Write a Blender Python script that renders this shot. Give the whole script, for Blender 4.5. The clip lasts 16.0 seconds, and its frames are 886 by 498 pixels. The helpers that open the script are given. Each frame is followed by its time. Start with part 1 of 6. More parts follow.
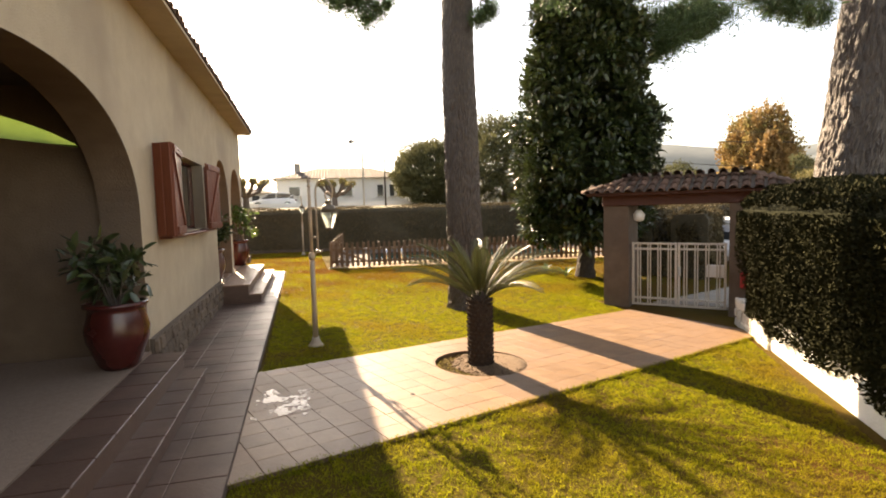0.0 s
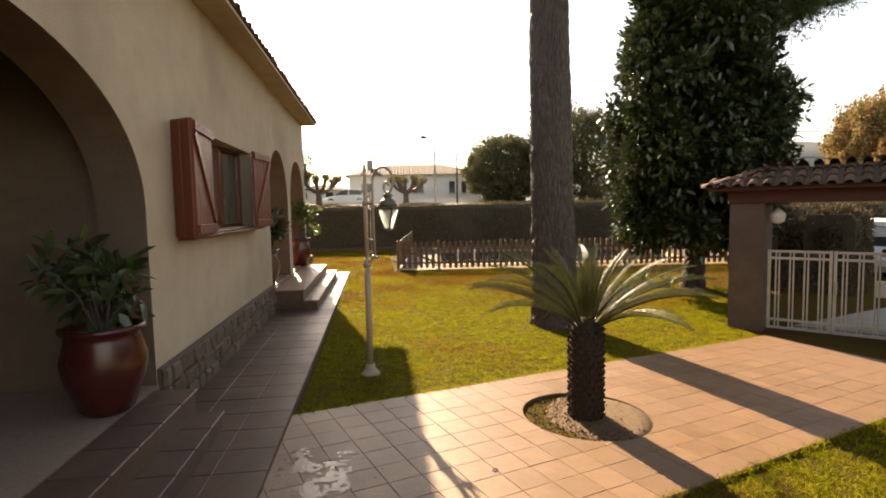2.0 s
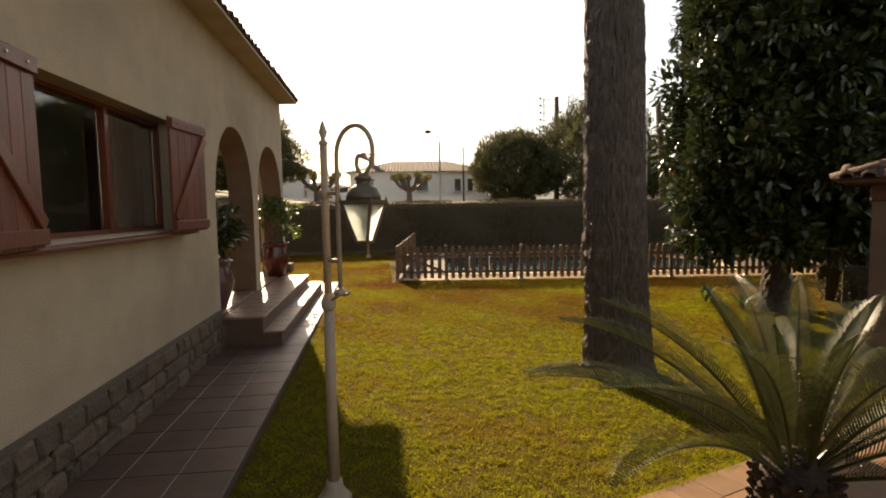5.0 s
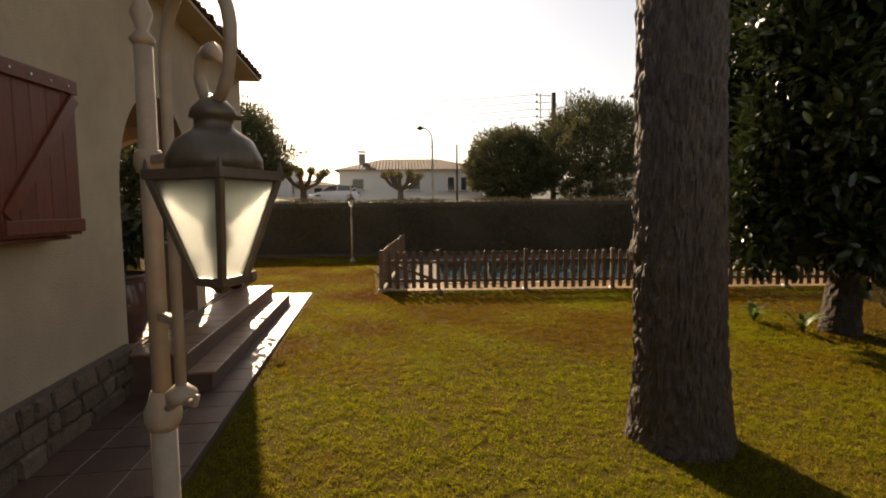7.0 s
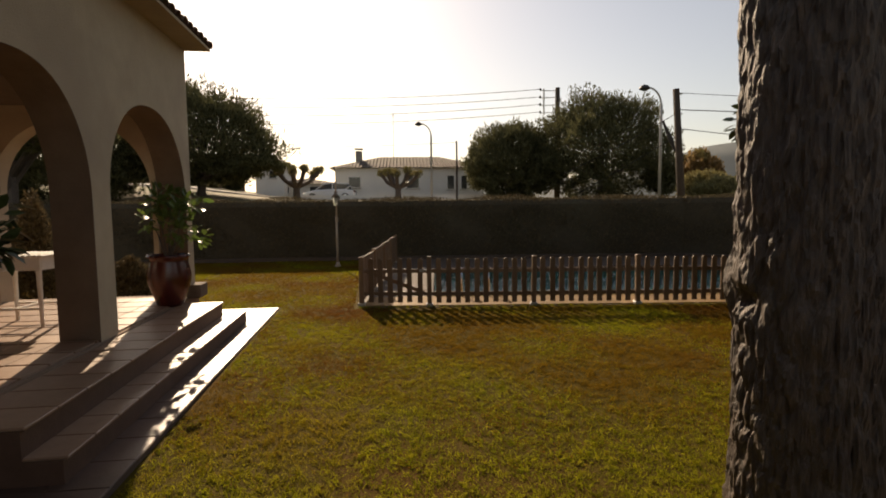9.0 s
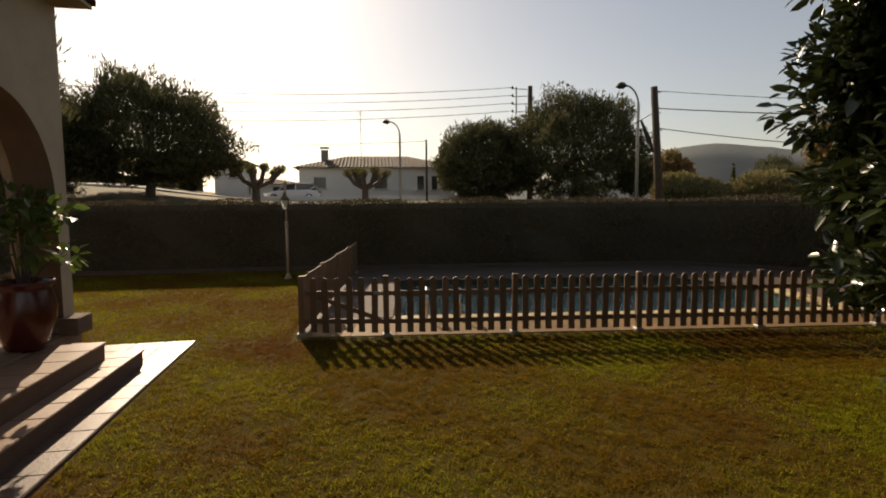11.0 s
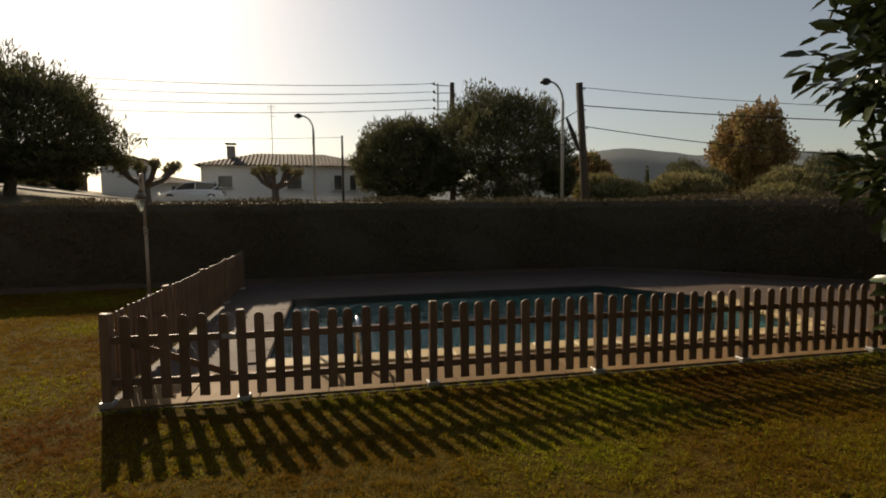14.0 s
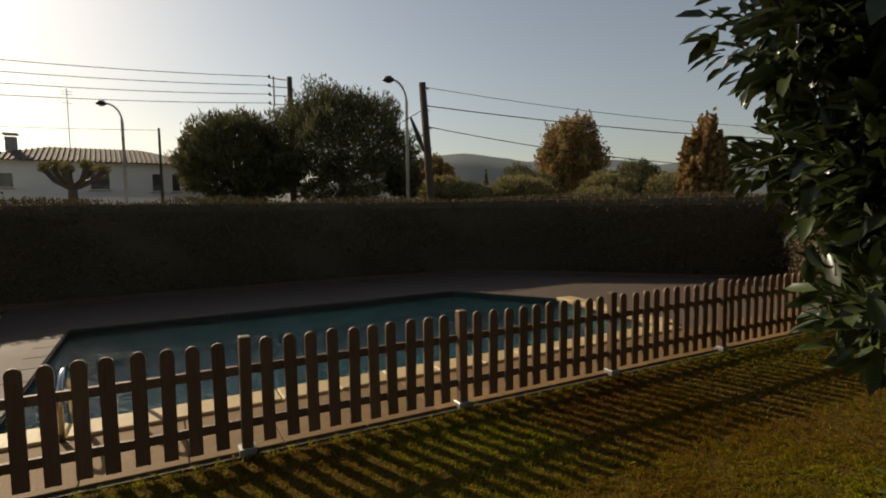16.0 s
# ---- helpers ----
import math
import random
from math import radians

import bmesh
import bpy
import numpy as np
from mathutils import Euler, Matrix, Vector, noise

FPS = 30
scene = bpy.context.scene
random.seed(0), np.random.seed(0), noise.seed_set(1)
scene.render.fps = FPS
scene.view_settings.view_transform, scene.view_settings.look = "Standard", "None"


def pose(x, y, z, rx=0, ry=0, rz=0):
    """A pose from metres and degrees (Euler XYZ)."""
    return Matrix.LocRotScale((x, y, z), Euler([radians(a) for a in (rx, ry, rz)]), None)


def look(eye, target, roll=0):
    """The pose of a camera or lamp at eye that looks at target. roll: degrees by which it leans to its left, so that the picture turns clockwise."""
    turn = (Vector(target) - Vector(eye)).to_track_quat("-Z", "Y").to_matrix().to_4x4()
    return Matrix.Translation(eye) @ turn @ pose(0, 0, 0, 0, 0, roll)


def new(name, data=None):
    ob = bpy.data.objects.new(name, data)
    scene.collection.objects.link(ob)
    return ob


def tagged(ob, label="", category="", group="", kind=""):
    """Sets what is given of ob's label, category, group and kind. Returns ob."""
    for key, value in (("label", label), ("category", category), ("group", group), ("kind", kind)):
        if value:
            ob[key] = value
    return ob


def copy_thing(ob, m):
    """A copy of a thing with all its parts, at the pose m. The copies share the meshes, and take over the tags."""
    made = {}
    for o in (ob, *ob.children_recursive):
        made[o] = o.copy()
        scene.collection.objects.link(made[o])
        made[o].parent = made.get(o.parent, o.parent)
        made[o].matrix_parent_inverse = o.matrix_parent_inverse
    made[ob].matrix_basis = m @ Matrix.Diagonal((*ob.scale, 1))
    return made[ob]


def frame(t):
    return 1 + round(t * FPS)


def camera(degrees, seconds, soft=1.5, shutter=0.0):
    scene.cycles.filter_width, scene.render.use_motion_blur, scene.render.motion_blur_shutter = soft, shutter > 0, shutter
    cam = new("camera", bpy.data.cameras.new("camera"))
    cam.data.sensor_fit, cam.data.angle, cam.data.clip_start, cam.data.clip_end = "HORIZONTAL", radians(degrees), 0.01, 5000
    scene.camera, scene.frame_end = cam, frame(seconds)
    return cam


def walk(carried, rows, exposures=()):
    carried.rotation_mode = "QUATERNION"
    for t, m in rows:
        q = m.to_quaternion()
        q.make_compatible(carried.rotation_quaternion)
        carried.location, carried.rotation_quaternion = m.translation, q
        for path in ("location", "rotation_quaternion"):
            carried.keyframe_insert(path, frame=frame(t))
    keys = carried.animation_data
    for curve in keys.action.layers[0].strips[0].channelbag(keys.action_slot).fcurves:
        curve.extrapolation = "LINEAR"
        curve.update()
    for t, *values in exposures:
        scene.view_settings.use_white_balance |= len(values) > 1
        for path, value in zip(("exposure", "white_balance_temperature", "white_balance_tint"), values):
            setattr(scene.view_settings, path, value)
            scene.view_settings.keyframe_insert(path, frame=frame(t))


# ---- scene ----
cam = camera(79.9, 16.0, 1.9)
METRES, EYE, TILT, LEAN, TURN = 12.32, 1.7, 0.8, 0.0, -14.8
ROWS = [
    (0.0, 0.0, 0.0, 0.0, -0.15, -5.16, 1.61),
    (0.5, -0.002, 0.0316, -0.0015, 2.98, -5.16, 1.49),
    (1.0, -0.006, 0.0622, -0.003, 4.78, -5.17, 1.46),
    (1.5, -0.0092, 0.0941, -0.0034, 6.76, -5.19, 1.39),
    (2.0, -0.0155, 0.1235, -0.0027, 7.52, -5.22, 1.32),
    (2.5, -0.0209, 0.1551, -0.0026, 8.01, -5.24, 1.28),
    (3.0, -0.0296, 0.1881, -0.0044, 8.54, -5.27, 1.23),
    (3.5, -0.0331, 0.2215, -0.0056, 8.38, -5.29, 1.18),
    (4.0, -0.0375, 0.2537, -0.0057, 8.17, -5.32, 1.12),
    (6.5, -0.0664, 0.4247, -0.0104, 7.5, -5.32, 0.85),
    (7.0, -0.068, 0.459, -0.0116, 7.19, -5.35, 0.77),
    (7.5, -0.0681, 0.4933, -0.0117, 7.04, -5.38, 0.76),
    (8.0, -0.0696, 0.526, -0.0106, 6.94, -5.38, 0.71),
    (8.5, -0.069, 0.5601, -0.0123, 6.91, -5.4, 0.75),
    (9.0, -0.0732, 0.5948, -0.0149, 7.32, -5.41, 0.7),
    (11.5, -0.0763, 0.7582, -0.01, 3.61, -5.37, 0.49),
    (12.0, -0.0745, 0.7887, -0.0122, 3.46, -5.36, 0.46),
    (12.5, -0.0737, 0.8192, -0.0142, 3.56, -5.34, 0.45),
    (13.0, -0.0715, 0.849, -0.0146, 3.59, -5.32, 0.46),
    (13.5, -0.0651, 0.8752, -0.0148, 1.89, -5.32, 0.47),
    (14.0, -0.0622, 0.8968, -0.0142, -3.94, -5.3, 0.49),
    (14.5, -0.0552, 0.9175, -0.0152, -11.23, -5.24, 0.55),
    (15.0, -0.0471, 0.9402, -0.0166, -16.36, -5.22, 0.53),
    (15.5, -0.0441, 0.9643, -0.0171, -20.06, -5.2, 0.55),
    (16.0, -0.0399, 0.9889, -0.0183, -20.45, -5.16, 0.55),
]
EXPOSURES = [(0.0, 2.38, 7850, 16), (1.5, 2.06, 7850, 16), (3.5, 1.65, 8000, 16), (4.0, 1.57, 8000, 16), (7.0, 0.94, 8050, 18), (9.0, 0.53, 7700, 17), (12.5, 0.1, 7250, 14), (16.0, 0.05, 7050, 11)]
walk(cam, [(t, pose(0, 0, EYE, TILT, LEAN, TURN) @ pose(METRES * x, METRES * y, METRES * z, 90 + pitch, roll, yaw)) for t, x, y, z, yaw, pitch, roll in ROWS], EXPOSURES)

# ---- light ----
SUN_EL, SUN_AZ = 27.8, 13.3          # degrees; azimuth from +y towards -x
world = bpy.data.worlds.new("world")
scene.world = world
world.use_nodes = True
wn = world.node_tree.nodes
sky = wn.new("ShaderNodeTexSky")
sky.sky_type, sky.sun_disc = "NISHITA", False
sky.sun_elevation, sky.sun_rotation = radians(SUN_EL), radians(360 - SUN_AZ)
sky.air_density, sky.dust_density, sky.ozone_density = 1.15, 0.9, 1.2
wn["Background"].inputs["Strength"].default_value = 0.08
haze = wn.new("ShaderNodeHueSaturation")
haze.inputs["Saturation"].default_value = 0.7
world.node_tree.links.new(sky.outputs[0], haze.inputs["Color"])
world.node_tree.links.new(haze.outputs[0], wn["Background"].inputs["Color"])
sun = new("sun", bpy.data.lights.new("sun", "SUN"))
sun.data.energy, sun.data.angle, sun.data.color = 4.6, radians(0.55), (1.0, 0.86, 0.66)
az, el = radians(SUN_AZ), radians(SUN_EL)
SUN_TO = Vector((-math.sin(az) * math.cos(el), math.cos(az) * math.cos(el), math.sin(el)))
sun.matrix_world = look(SUN_TO * 60, (0, 0, 0))

# ---- materials ----


def mat(name, c1, c2, scale=6.0, rough=0.7, bump=0.2, bscale=40.0, rand=0.0, island=0.0, metal=0.0, spec=0.4, c3=None, s3=1.0, stretch=(1, 1, 1), rvar=0.12, sub=0.0):
    """Two-colour noise with a second, larger mottling, roughness variation and fine bump, in world space."""
    m = bpy.data.materials.new(name)
    m.use_nodes = True
    n, l = m.node_tree.nodes, m.node_tree.links
    b = n["Principled BSDF"]
    geo = n.new("ShaderNodeNewGeometry")
    mp = n.new("ShaderNodeMapping")
    mp.inputs["Scale"].default_value = stretch
    l.new(geo.outputs["Position"], mp.inputs["Vector"])
    info = n.new("ShaderNodeObjectInfo")
    t1 = n.new("ShaderNodeTexNoise")
    t1.inputs["Scale"].default_value, t1.inputs["Detail"].default_value, t1.inputs["Roughness"].default_value = scale, 6, 0.65
    l.new(mp.outputs[0], t1.inputs["Vector"])
    r1 = n.new("ShaderNodeMapRange")
    r1.inputs[1].default_value, r1.inputs[2].default_value = 0.3, 0.7
    l.new(t1.outputs["Fac"], r1.inputs[0])
    mix = n.new("ShaderNodeMix")
    mix.data_type = "RGBA"
    mix.inputs["A"].default_value, mix.inputs["B"].default_value = (*c1, 1), (*c2, 1)
    l.new(r1.outputs[0], mix.inputs["Factor"])
    col = mix.outputs["Result"]
    t2 = n.new("ShaderNodeTexNoise")
    t2.inputs["Scale"].default_value, t2.inputs["Detail"].default_value = s3, 4
    l.new(geo.outputs["Position"], t2.inputs["Vector"])
    if c3:
        r2 = n.new("ShaderNodeMapRange")
        r2.inputs[1].default_value, r2.inputs[2].default_value = 0.48, 0.68
        l.new(t2.outputs["Fac"], r2.inputs[0])
        mix2 = n.new("ShaderNodeMix")
        mix2.data_type = "RGBA"
        mix2.inputs["B"].default_value = (*c3, 1)
        l.new(col, mix2.inputs["A"])
        l.new(r2.outputs[0], mix2.inputs["Factor"])
        col = mix2.outputs["Result"]
    if rand or island:
        hsv = n.new("ShaderNodeHueSaturation")
        mr = n.new("ShaderNodeMapRange")
        k = rand or island
        mr.inputs[3].default_value, mr.inputs[4].default_value = 1 - k, 1 + k
        l.new(info.outputs["Random"] if rand else geo.outputs["Random Per Island"], mr.inputs[0])
        l.new(mr.outputs[0], hsv.inputs["Value"])
        l.new(col, hsv.inputs["Color"])
        col = hsv.outputs["Color"]
    l.new(col, b.inputs["Base Color"])
    rr = n.new("ShaderNodeMapRange")
    rr.inputs[3].default_value, rr.inputs[4].default_value = max(0.02, rough - rvar), min(1, rough + rvar)
    l.new(t2.outputs["Fac"], rr.inputs[0])
    l.new(rr.outputs[0], b.inputs["Roughness"])
    b.inputs["Metallic"].default_value = metal
    b.inputs["Specular IOR Level"].default_value = spec
    if sub:
        b.inputs["Transmission Weight"].default_value = 0.0
        tr = n.new("ShaderNodeBsdfTranslucent")
        l.new(col, tr.inputs["Color"])
        ms = n.new("ShaderNodeMixShader")
        ms.inputs[0].default_value = sub
        l.new(b.outputs[0], ms.inputs[1])
        l.new(tr.outputs[0], ms.inputs[2])
        l.new(ms.outputs[0], n["Material Output"].inputs["Surface"])
    if bump:
        t3 = n.new("ShaderNodeTexNoise")
        t3.inputs["Scale"].default_value, t3.inputs["Detail"].default_value = bscale, 5
        l.new(mp.outputs[0], t3.inputs["Vector"])
        bp = n.new("ShaderNodeBump")
        bp.inputs["Strength"].default_value, bp.inputs["Distance"].default_value = bump, 0.02
        l.new(t3.outputs["Fac"], bp.inputs["Height"])
        l.new(bp.outputs[0], b.inputs["Normal"])
    return m


M = {}
M["render"] = mat("cream_render", (0.52, 0.42, 0.295), (0.44, 0.345, 0.24), 3, 0.9, 0.35, 60, c3=(0.385, 0.30, 0.215), s3=0.7)
M["soil"] = mat("soil", (0.10, 0.06, 0.035), (0.17, 0.11, 0.06), 30, 0.95, 0.9, 60)
M["lawn"] = mat("lawn_soil", (0.07, 0.053, 0.009), (0.105, 0.074, 0.013), 9, 0.95, 1.0, 90, c3=(0.10, 0.055, 0.014), s3=0.55, spec=0.04)
M["grass"] = mat("grass", (0.13, 0.148, 0.009), (0.31, 0.285, 0.018), 11, 0.9, 0, island=0.4, c3=(0.23, 0.172, 0.017), s3=0.7, sub=0.55, spec=0.05)
M["terracotta"] = mat("terracotta_tile", (0.185, 0.106, 0.056), (0.245, 0.148, 0.083), 7, 0.5, 0.15, 50, rand=0.13, c3=(0.20, 0.118, 0.068), s3=1.3, rvar=0.14, spec=0.5)
M["pathtile"] = mat("path_tile", (0.09, 0.05, 0.035), (0.122, 0.07, 0.05), 7, 0.42, 0.12, 50, rand=0.1, c3=(0.075, 0.045, 0.032), s3=1.3, rvar=0.2)
M["steptile"] = mat("step_tile", (0.22, 0.13, 0.082), (0.28, 0.172, 0.112), 7, 0.4, 0.1, 50, rand=0.08)
M["darkgrout"] = mat("dark_grout", (0.075, 0.05, 0.038), (0.11, 0.075, 0.056), 30, 0.95, 0.3, 80)
M["joint"] = mat("paving_joint", (0.12, 0.075, 0.045), (0.165, 0.108, 0.066), 30, 0.95, 0.3, 80)
M["grout"] = mat("grout", (0.22, 0.15, 0.105), (0.28, 0.195, 0.14), 30, 0.95, 0.3, 80)
M["wornlawn"] = mat("worn_grass", (0.14, 0.085, 0.009), (0.235, 0.138, 0.015), 9, 0.9, 0, island=0.35, c3=(0.155, 0.062, 0.016), s3=0.5, sub=0.45, spec=0.05)
M["stone"] = mat("rubble_stone", (0.10, 0.068, 0.046), (0.16, 0.112, 0.078), 12, 0.9, 0.8, 45, rand=0.3)
M["palestone"] = mat("pale_stone", (0.52, 0.48, 0.40), (0.66, 0.62, 0.54), 12, 0.9, 0.7, 45, rand=0.2)
M["mortar"] = mat("mortar", (0.11, 0.08, 0.06), (0.15, 0.112, 0.085), 30, 0.95, 0.5, 80)
M["redwood"] = mat("varnished_red_wood", (0.13, 0.03, 0.014), (0.19, 0.05, 0.022), 10, 0.38, 0.12, 30, rand=0.12, stretch=(6, 6, 0.5))
M["shutterwood"] = mat("worn_shutter_wood", (0.13, 0.03, 0.013), (0.19, 0.052, 0.023), 10, 0.5, 0.12, 30, rand=0.12, stretch=(6, 6, 0.5))
M["rooftile"] = mat("roof_tile", (0.085, 0.045, 0.03), (0.14, 0.078, 0.052), 9, 0.85, 0.4, 40, rand=0.3, island=0.0, c3=(0.10, 0.068, 0.048), s3=2.5)
M["rooftile_far"] = mat("roof_tile_joined", (0.08, 0.06, 0.044), (0.115, 0.086, 0.062), 9, 0.85, 0.4, 40, island=0.25, c3=(0.13, 0.095, 0.068), s3=2.5)
M["fencewood"] = mat("fence_wood", (0.13, 0.078, 0.044), (0.2, 0.125, 0.074), 12, 0.5, 0.35, 30, rand=0.22, stretch=(5, 5, 0.6))
M["bark"] = mat("pine_bark", (0.02, 0.013, 0.01), (0.125, 0.086, 0.06), 26, 0.6, 1.0, 60, stretch=(1.6, 1.6, 0.35), c3=(0.06, 0.042, 0.032), s3=8, spec=0.7)
M["needle"] = mat("pine_needle", (0.05, 0.085, 0.03), (0.08, 0.12, 0.045), 1.5, 0.6, 0, island=0.4, sub=0.25)
# lighter and browner than near needles: haze put into the colour
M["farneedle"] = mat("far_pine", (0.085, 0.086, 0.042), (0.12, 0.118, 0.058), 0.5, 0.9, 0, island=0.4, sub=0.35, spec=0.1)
M["hedge"] = mat("hedge_leaf", (0.095, 0.074, 0.042), (0.13, 0.104, 0.058), 2, 0.8, 0, island=0.35, sub=0.15, spec=0.1)
# darker copy of hedge leaf and core: shade painted on the wall-top hedge
M["hedgeshade"] = mat("shaded_hedge_leaf", (0.017, 0.017, 0.007), (0.027, 0.027, 0.01), 2, 0.9, 0, island=0.25, spec=0.05)
M["hedgeshadecore"] = mat("shaded_hedge_core", (0.012, 0.013, 0.006), (0.02, 0.021, 0.01), 8, 0.95, 1.0, 20, spec=0.05)
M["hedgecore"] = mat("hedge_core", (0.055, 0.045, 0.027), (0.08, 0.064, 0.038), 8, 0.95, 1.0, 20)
M["magnolia"] = mat("magnolia_leaf", (0.03, 0.044, 0.013), (0.054, 0.072, 0.021), 3, 0.29, 0, island=0.4, spec=0.6, sub=0.12)
M["leaf"] = mat("leaf", (0.06, 0.105, 0.022), (0.12, 0.165, 0.036), 8, 0.45, 0, island=0.35, sub=0.35)
M["palmleaf"] = mat("palm_leaf", (0.034, 0.042, 0.012), (0.06, 0.068, 0.02), 8, 0.42, 0, island=0.35, spec=0.4, sub=0.2)
M["wet"] = mat("wet_tile", (0.10, 0.06, 0.036), (0.13, 0.08, 0.05), 7, 0.24, 0.1, 30, rvar=0.08, spec=0.5)
# porch ceiling: the shade overhead is put into the colour
M["porchceiling"] = mat("shaded_porch_ceiling", (0.10, 0.07, 0.05), (0.14, 0.10, 0.07), 4, 0.9, 0.3, 50, c3=(0.085, 0.06, 0.043), s3=0.9)
# render darkened by colour for the shade inside porches and arches
M["inner"] = mat("inner_shaded_render", (0.14, 0.092, 0.06), (0.18, 0.122, 0.08), 4, 0.9, 0.3, 50, c3=(0.115, 0.078, 0.054), s3=0.9)
M["palmtrunk"] = mat("palm_trunk", (0.028, 0.017, 0.011), (0.06, 0.038, 0.024), 20, 0.95, 0.8, 50)
M["autumn"] = mat("autumn_leaf", (0.21, 0.12, 0.045), (0.27, 0.18, 0.07), 0.8, 0.7, 0, island=0.35, c3=(0.2, 0.18, 0.065), s3=0.35, sub=0.4)
M["scrub"] = mat("scrub", (0.16, 0.15, 0.06), (0.24, 0.2, 0.085), 0.6, 0.85, 0, island=0.4, sub=0.3)
M["white_paint"] = mat("white_paint", (0.74, 0.72, 0.67), (0.82, 0.8, 0.76), 14, 0.42, 0.08, 60)
# white paint lowered in value: the gate's shaded side is in this colour
M["gate_paint"] = mat("shaded_gate_paint", (0.50, 0.44, 0.36), (0.58, 0.52, 0.44), 14, 0.42, 0.08, 60)
M["lamp_paint"] = mat("lamp_paint", (0.33, 0.255, 0.18), (0.42, 0.335, 0.245), 14, 0.42, 0.12, 60, c3=(0.40, 0.31, 0.22), s3=9)
M["bronze"] = mat("lamp_bronze", (0.11, 0.085, 0.06), (0.17, 0.132, 0.095), 14, 0.45, 0.12, 60, metal=0.3)
M["redpot"] = mat("glazed_red_pot", (0.05, 0.008, 0.006), (0.075, 0.012, 0.009), 9, 0.25, 0.06, 20, spec=0.6)
M["redbox"] = mat("red_enamel", (0.42, 0.02, 0.025), (0.5, 0.03, 0.035), 9, 0.35, 0.03, 20, spec=0.5)
M["darkpot"] = mat("glazed_dark_pot", (0.10, 0.05, 0.05), (0.14, 0.07, 0.06), 9, 0.18, 0.06, 20, spec=0.6)
M["whitewall"] = mat("white_render", (0.70, 0.68, 0.62), (0.80, 0.78, 0.72), 3, 0.9, 0.3, 40, c3=(0.6, 0.57, 0.5), s3=0.8)
M["farwall"] = mat("far_white_wall", (0.72, 0.70, 0.66), (0.80, 0.78, 0.74), 0.6, 0.9, 0.1, 10)
M["asphalt"] = mat("asphalt", (0.05, 0.05, 0.052), (0.075, 0.073, 0.07), 20, 0.9, 0.4, 120, c3=(0.06, 0.058, 0.055), s3=0.5)
M["dryground"] = mat("dry_ground", (0.16, 0.13, 0.07), (0.24, 0.2, 0.11), 0.7, 0.95, 0.5, 12, c3=(0.12, 0.14, 0.05), s3=0.2)
M["coping"] = mat("cream_coping", (0.40, 0.295, 0.135), (0.48, 0.365, 0.18), 8, 0.6, 0.3, 40, rand=0.12)
M["deck"] = mat("deck_stone", (0.16, 0.094, 0.034), (0.215, 0.132, 0.052), 6, 0.72, 0.3, 40, rand=0.16, spec=0.2)
M["soffit"] = mat("dark_red_timber", (0.06, 0.02, 0.012), (0.095, 0.032, 0.02), 10, 0.6, 0.15, 30, stretch=(1, 1, 6))
# brown with the shadow on the gate pillars mixed into it
M["portico"] = mat("darkened_brown_render", (0.12, 0.083, 0.058), (0.16, 0.112, 0.078), 5, 0.9, 0.5, 50, c3=(0.10, 0.07, 0.05), s3=1.2)
# halved in value to stand for the hedge's shade on the deck
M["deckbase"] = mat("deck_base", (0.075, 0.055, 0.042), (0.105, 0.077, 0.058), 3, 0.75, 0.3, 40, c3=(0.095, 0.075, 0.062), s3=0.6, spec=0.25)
M["darkbark"] = mat("dark_bark", (0.03, 0.022, 0.016), (0.07, 0.052, 0.038), 14, 0.95, 0.8, 30)
M["riser"] = mat("step_riser", (0.085, 0.045, 0.03), (0.12, 0.066, 0.045), 9, 0.5, 0.1, 50)
M["concrete"] = mat("concrete", (0.28, 0.25, 0.21), (0.36, 0.325, 0.28), 6, 0.85, 0.3, 50)
M["poolblue"] = mat("pool_tile", (0.02, 0.125, 0.125), (0.033, 0.16, 0.165), 6, 0.3, 0.05, 20)
M["steel"] = mat("stainless_steel", (0.62, 0.62, 0.62), (0.7, 0.7, 0.7), 20, 0.2, 0.02, 60, metal=1.0)
M["greymetal"] = mat("galvanised_metal", (0.36, 0.36, 0.35), (0.46, 0.46, 0.44), 10, 0.5, 0.05, 40, metal=0.6)
M["polewood"] = mat("pole_wood", (0.045, 0.034, 0.026), (0.08, 0.06, 0.046), 6, 0.9, 0.5, 30, stretch=(5, 5, 0.4))
M["black"] = mat("dark_rubber", (0.02, 0.02, 0.02), (0.035, 0.035, 0.035), 6, 0.6, 0.05, 30)
M["carpaint"] = mat("white_car_paint", (0.72, 0.73, 0.74), (0.78, 0.79, 0.8), 3, 0.2, 0, 30, spec=0.6)
M["mulch"] = mat("bark_mulch", (0.085, 0.05, 0.026), (0.15, 0.095, 0.052), 30, 0.95, 0.4, 60, island=0.4)
M["signblue"] = mat("sign_blue", (0.03, 0.09, 0.32), (0.04, 0.11, 0.36), 5, 0.4, 0, 1)
# blue-grey of distance haze is mixed into the woodland colour
M["hill"] = mat("hazed_wooded_hill", (0.085, 0.103, 0.108), (0.12, 0.138, 0.138), 0.02, 0.95, 0, 1)
M["darkglass"] = mat("dark_window_glass", (0.03, 0.035, 0.04), (0.05, 0.055, 0.06), 1, 0.08, 0, 1, spec=0.8)
M["curtain"] = mat("curtain", (0.24, 0.165, 0.12), (0.30, 0.21, 0.155), 20, 0.95, 0.2, 30, stretch=(4, 4, 0.3))


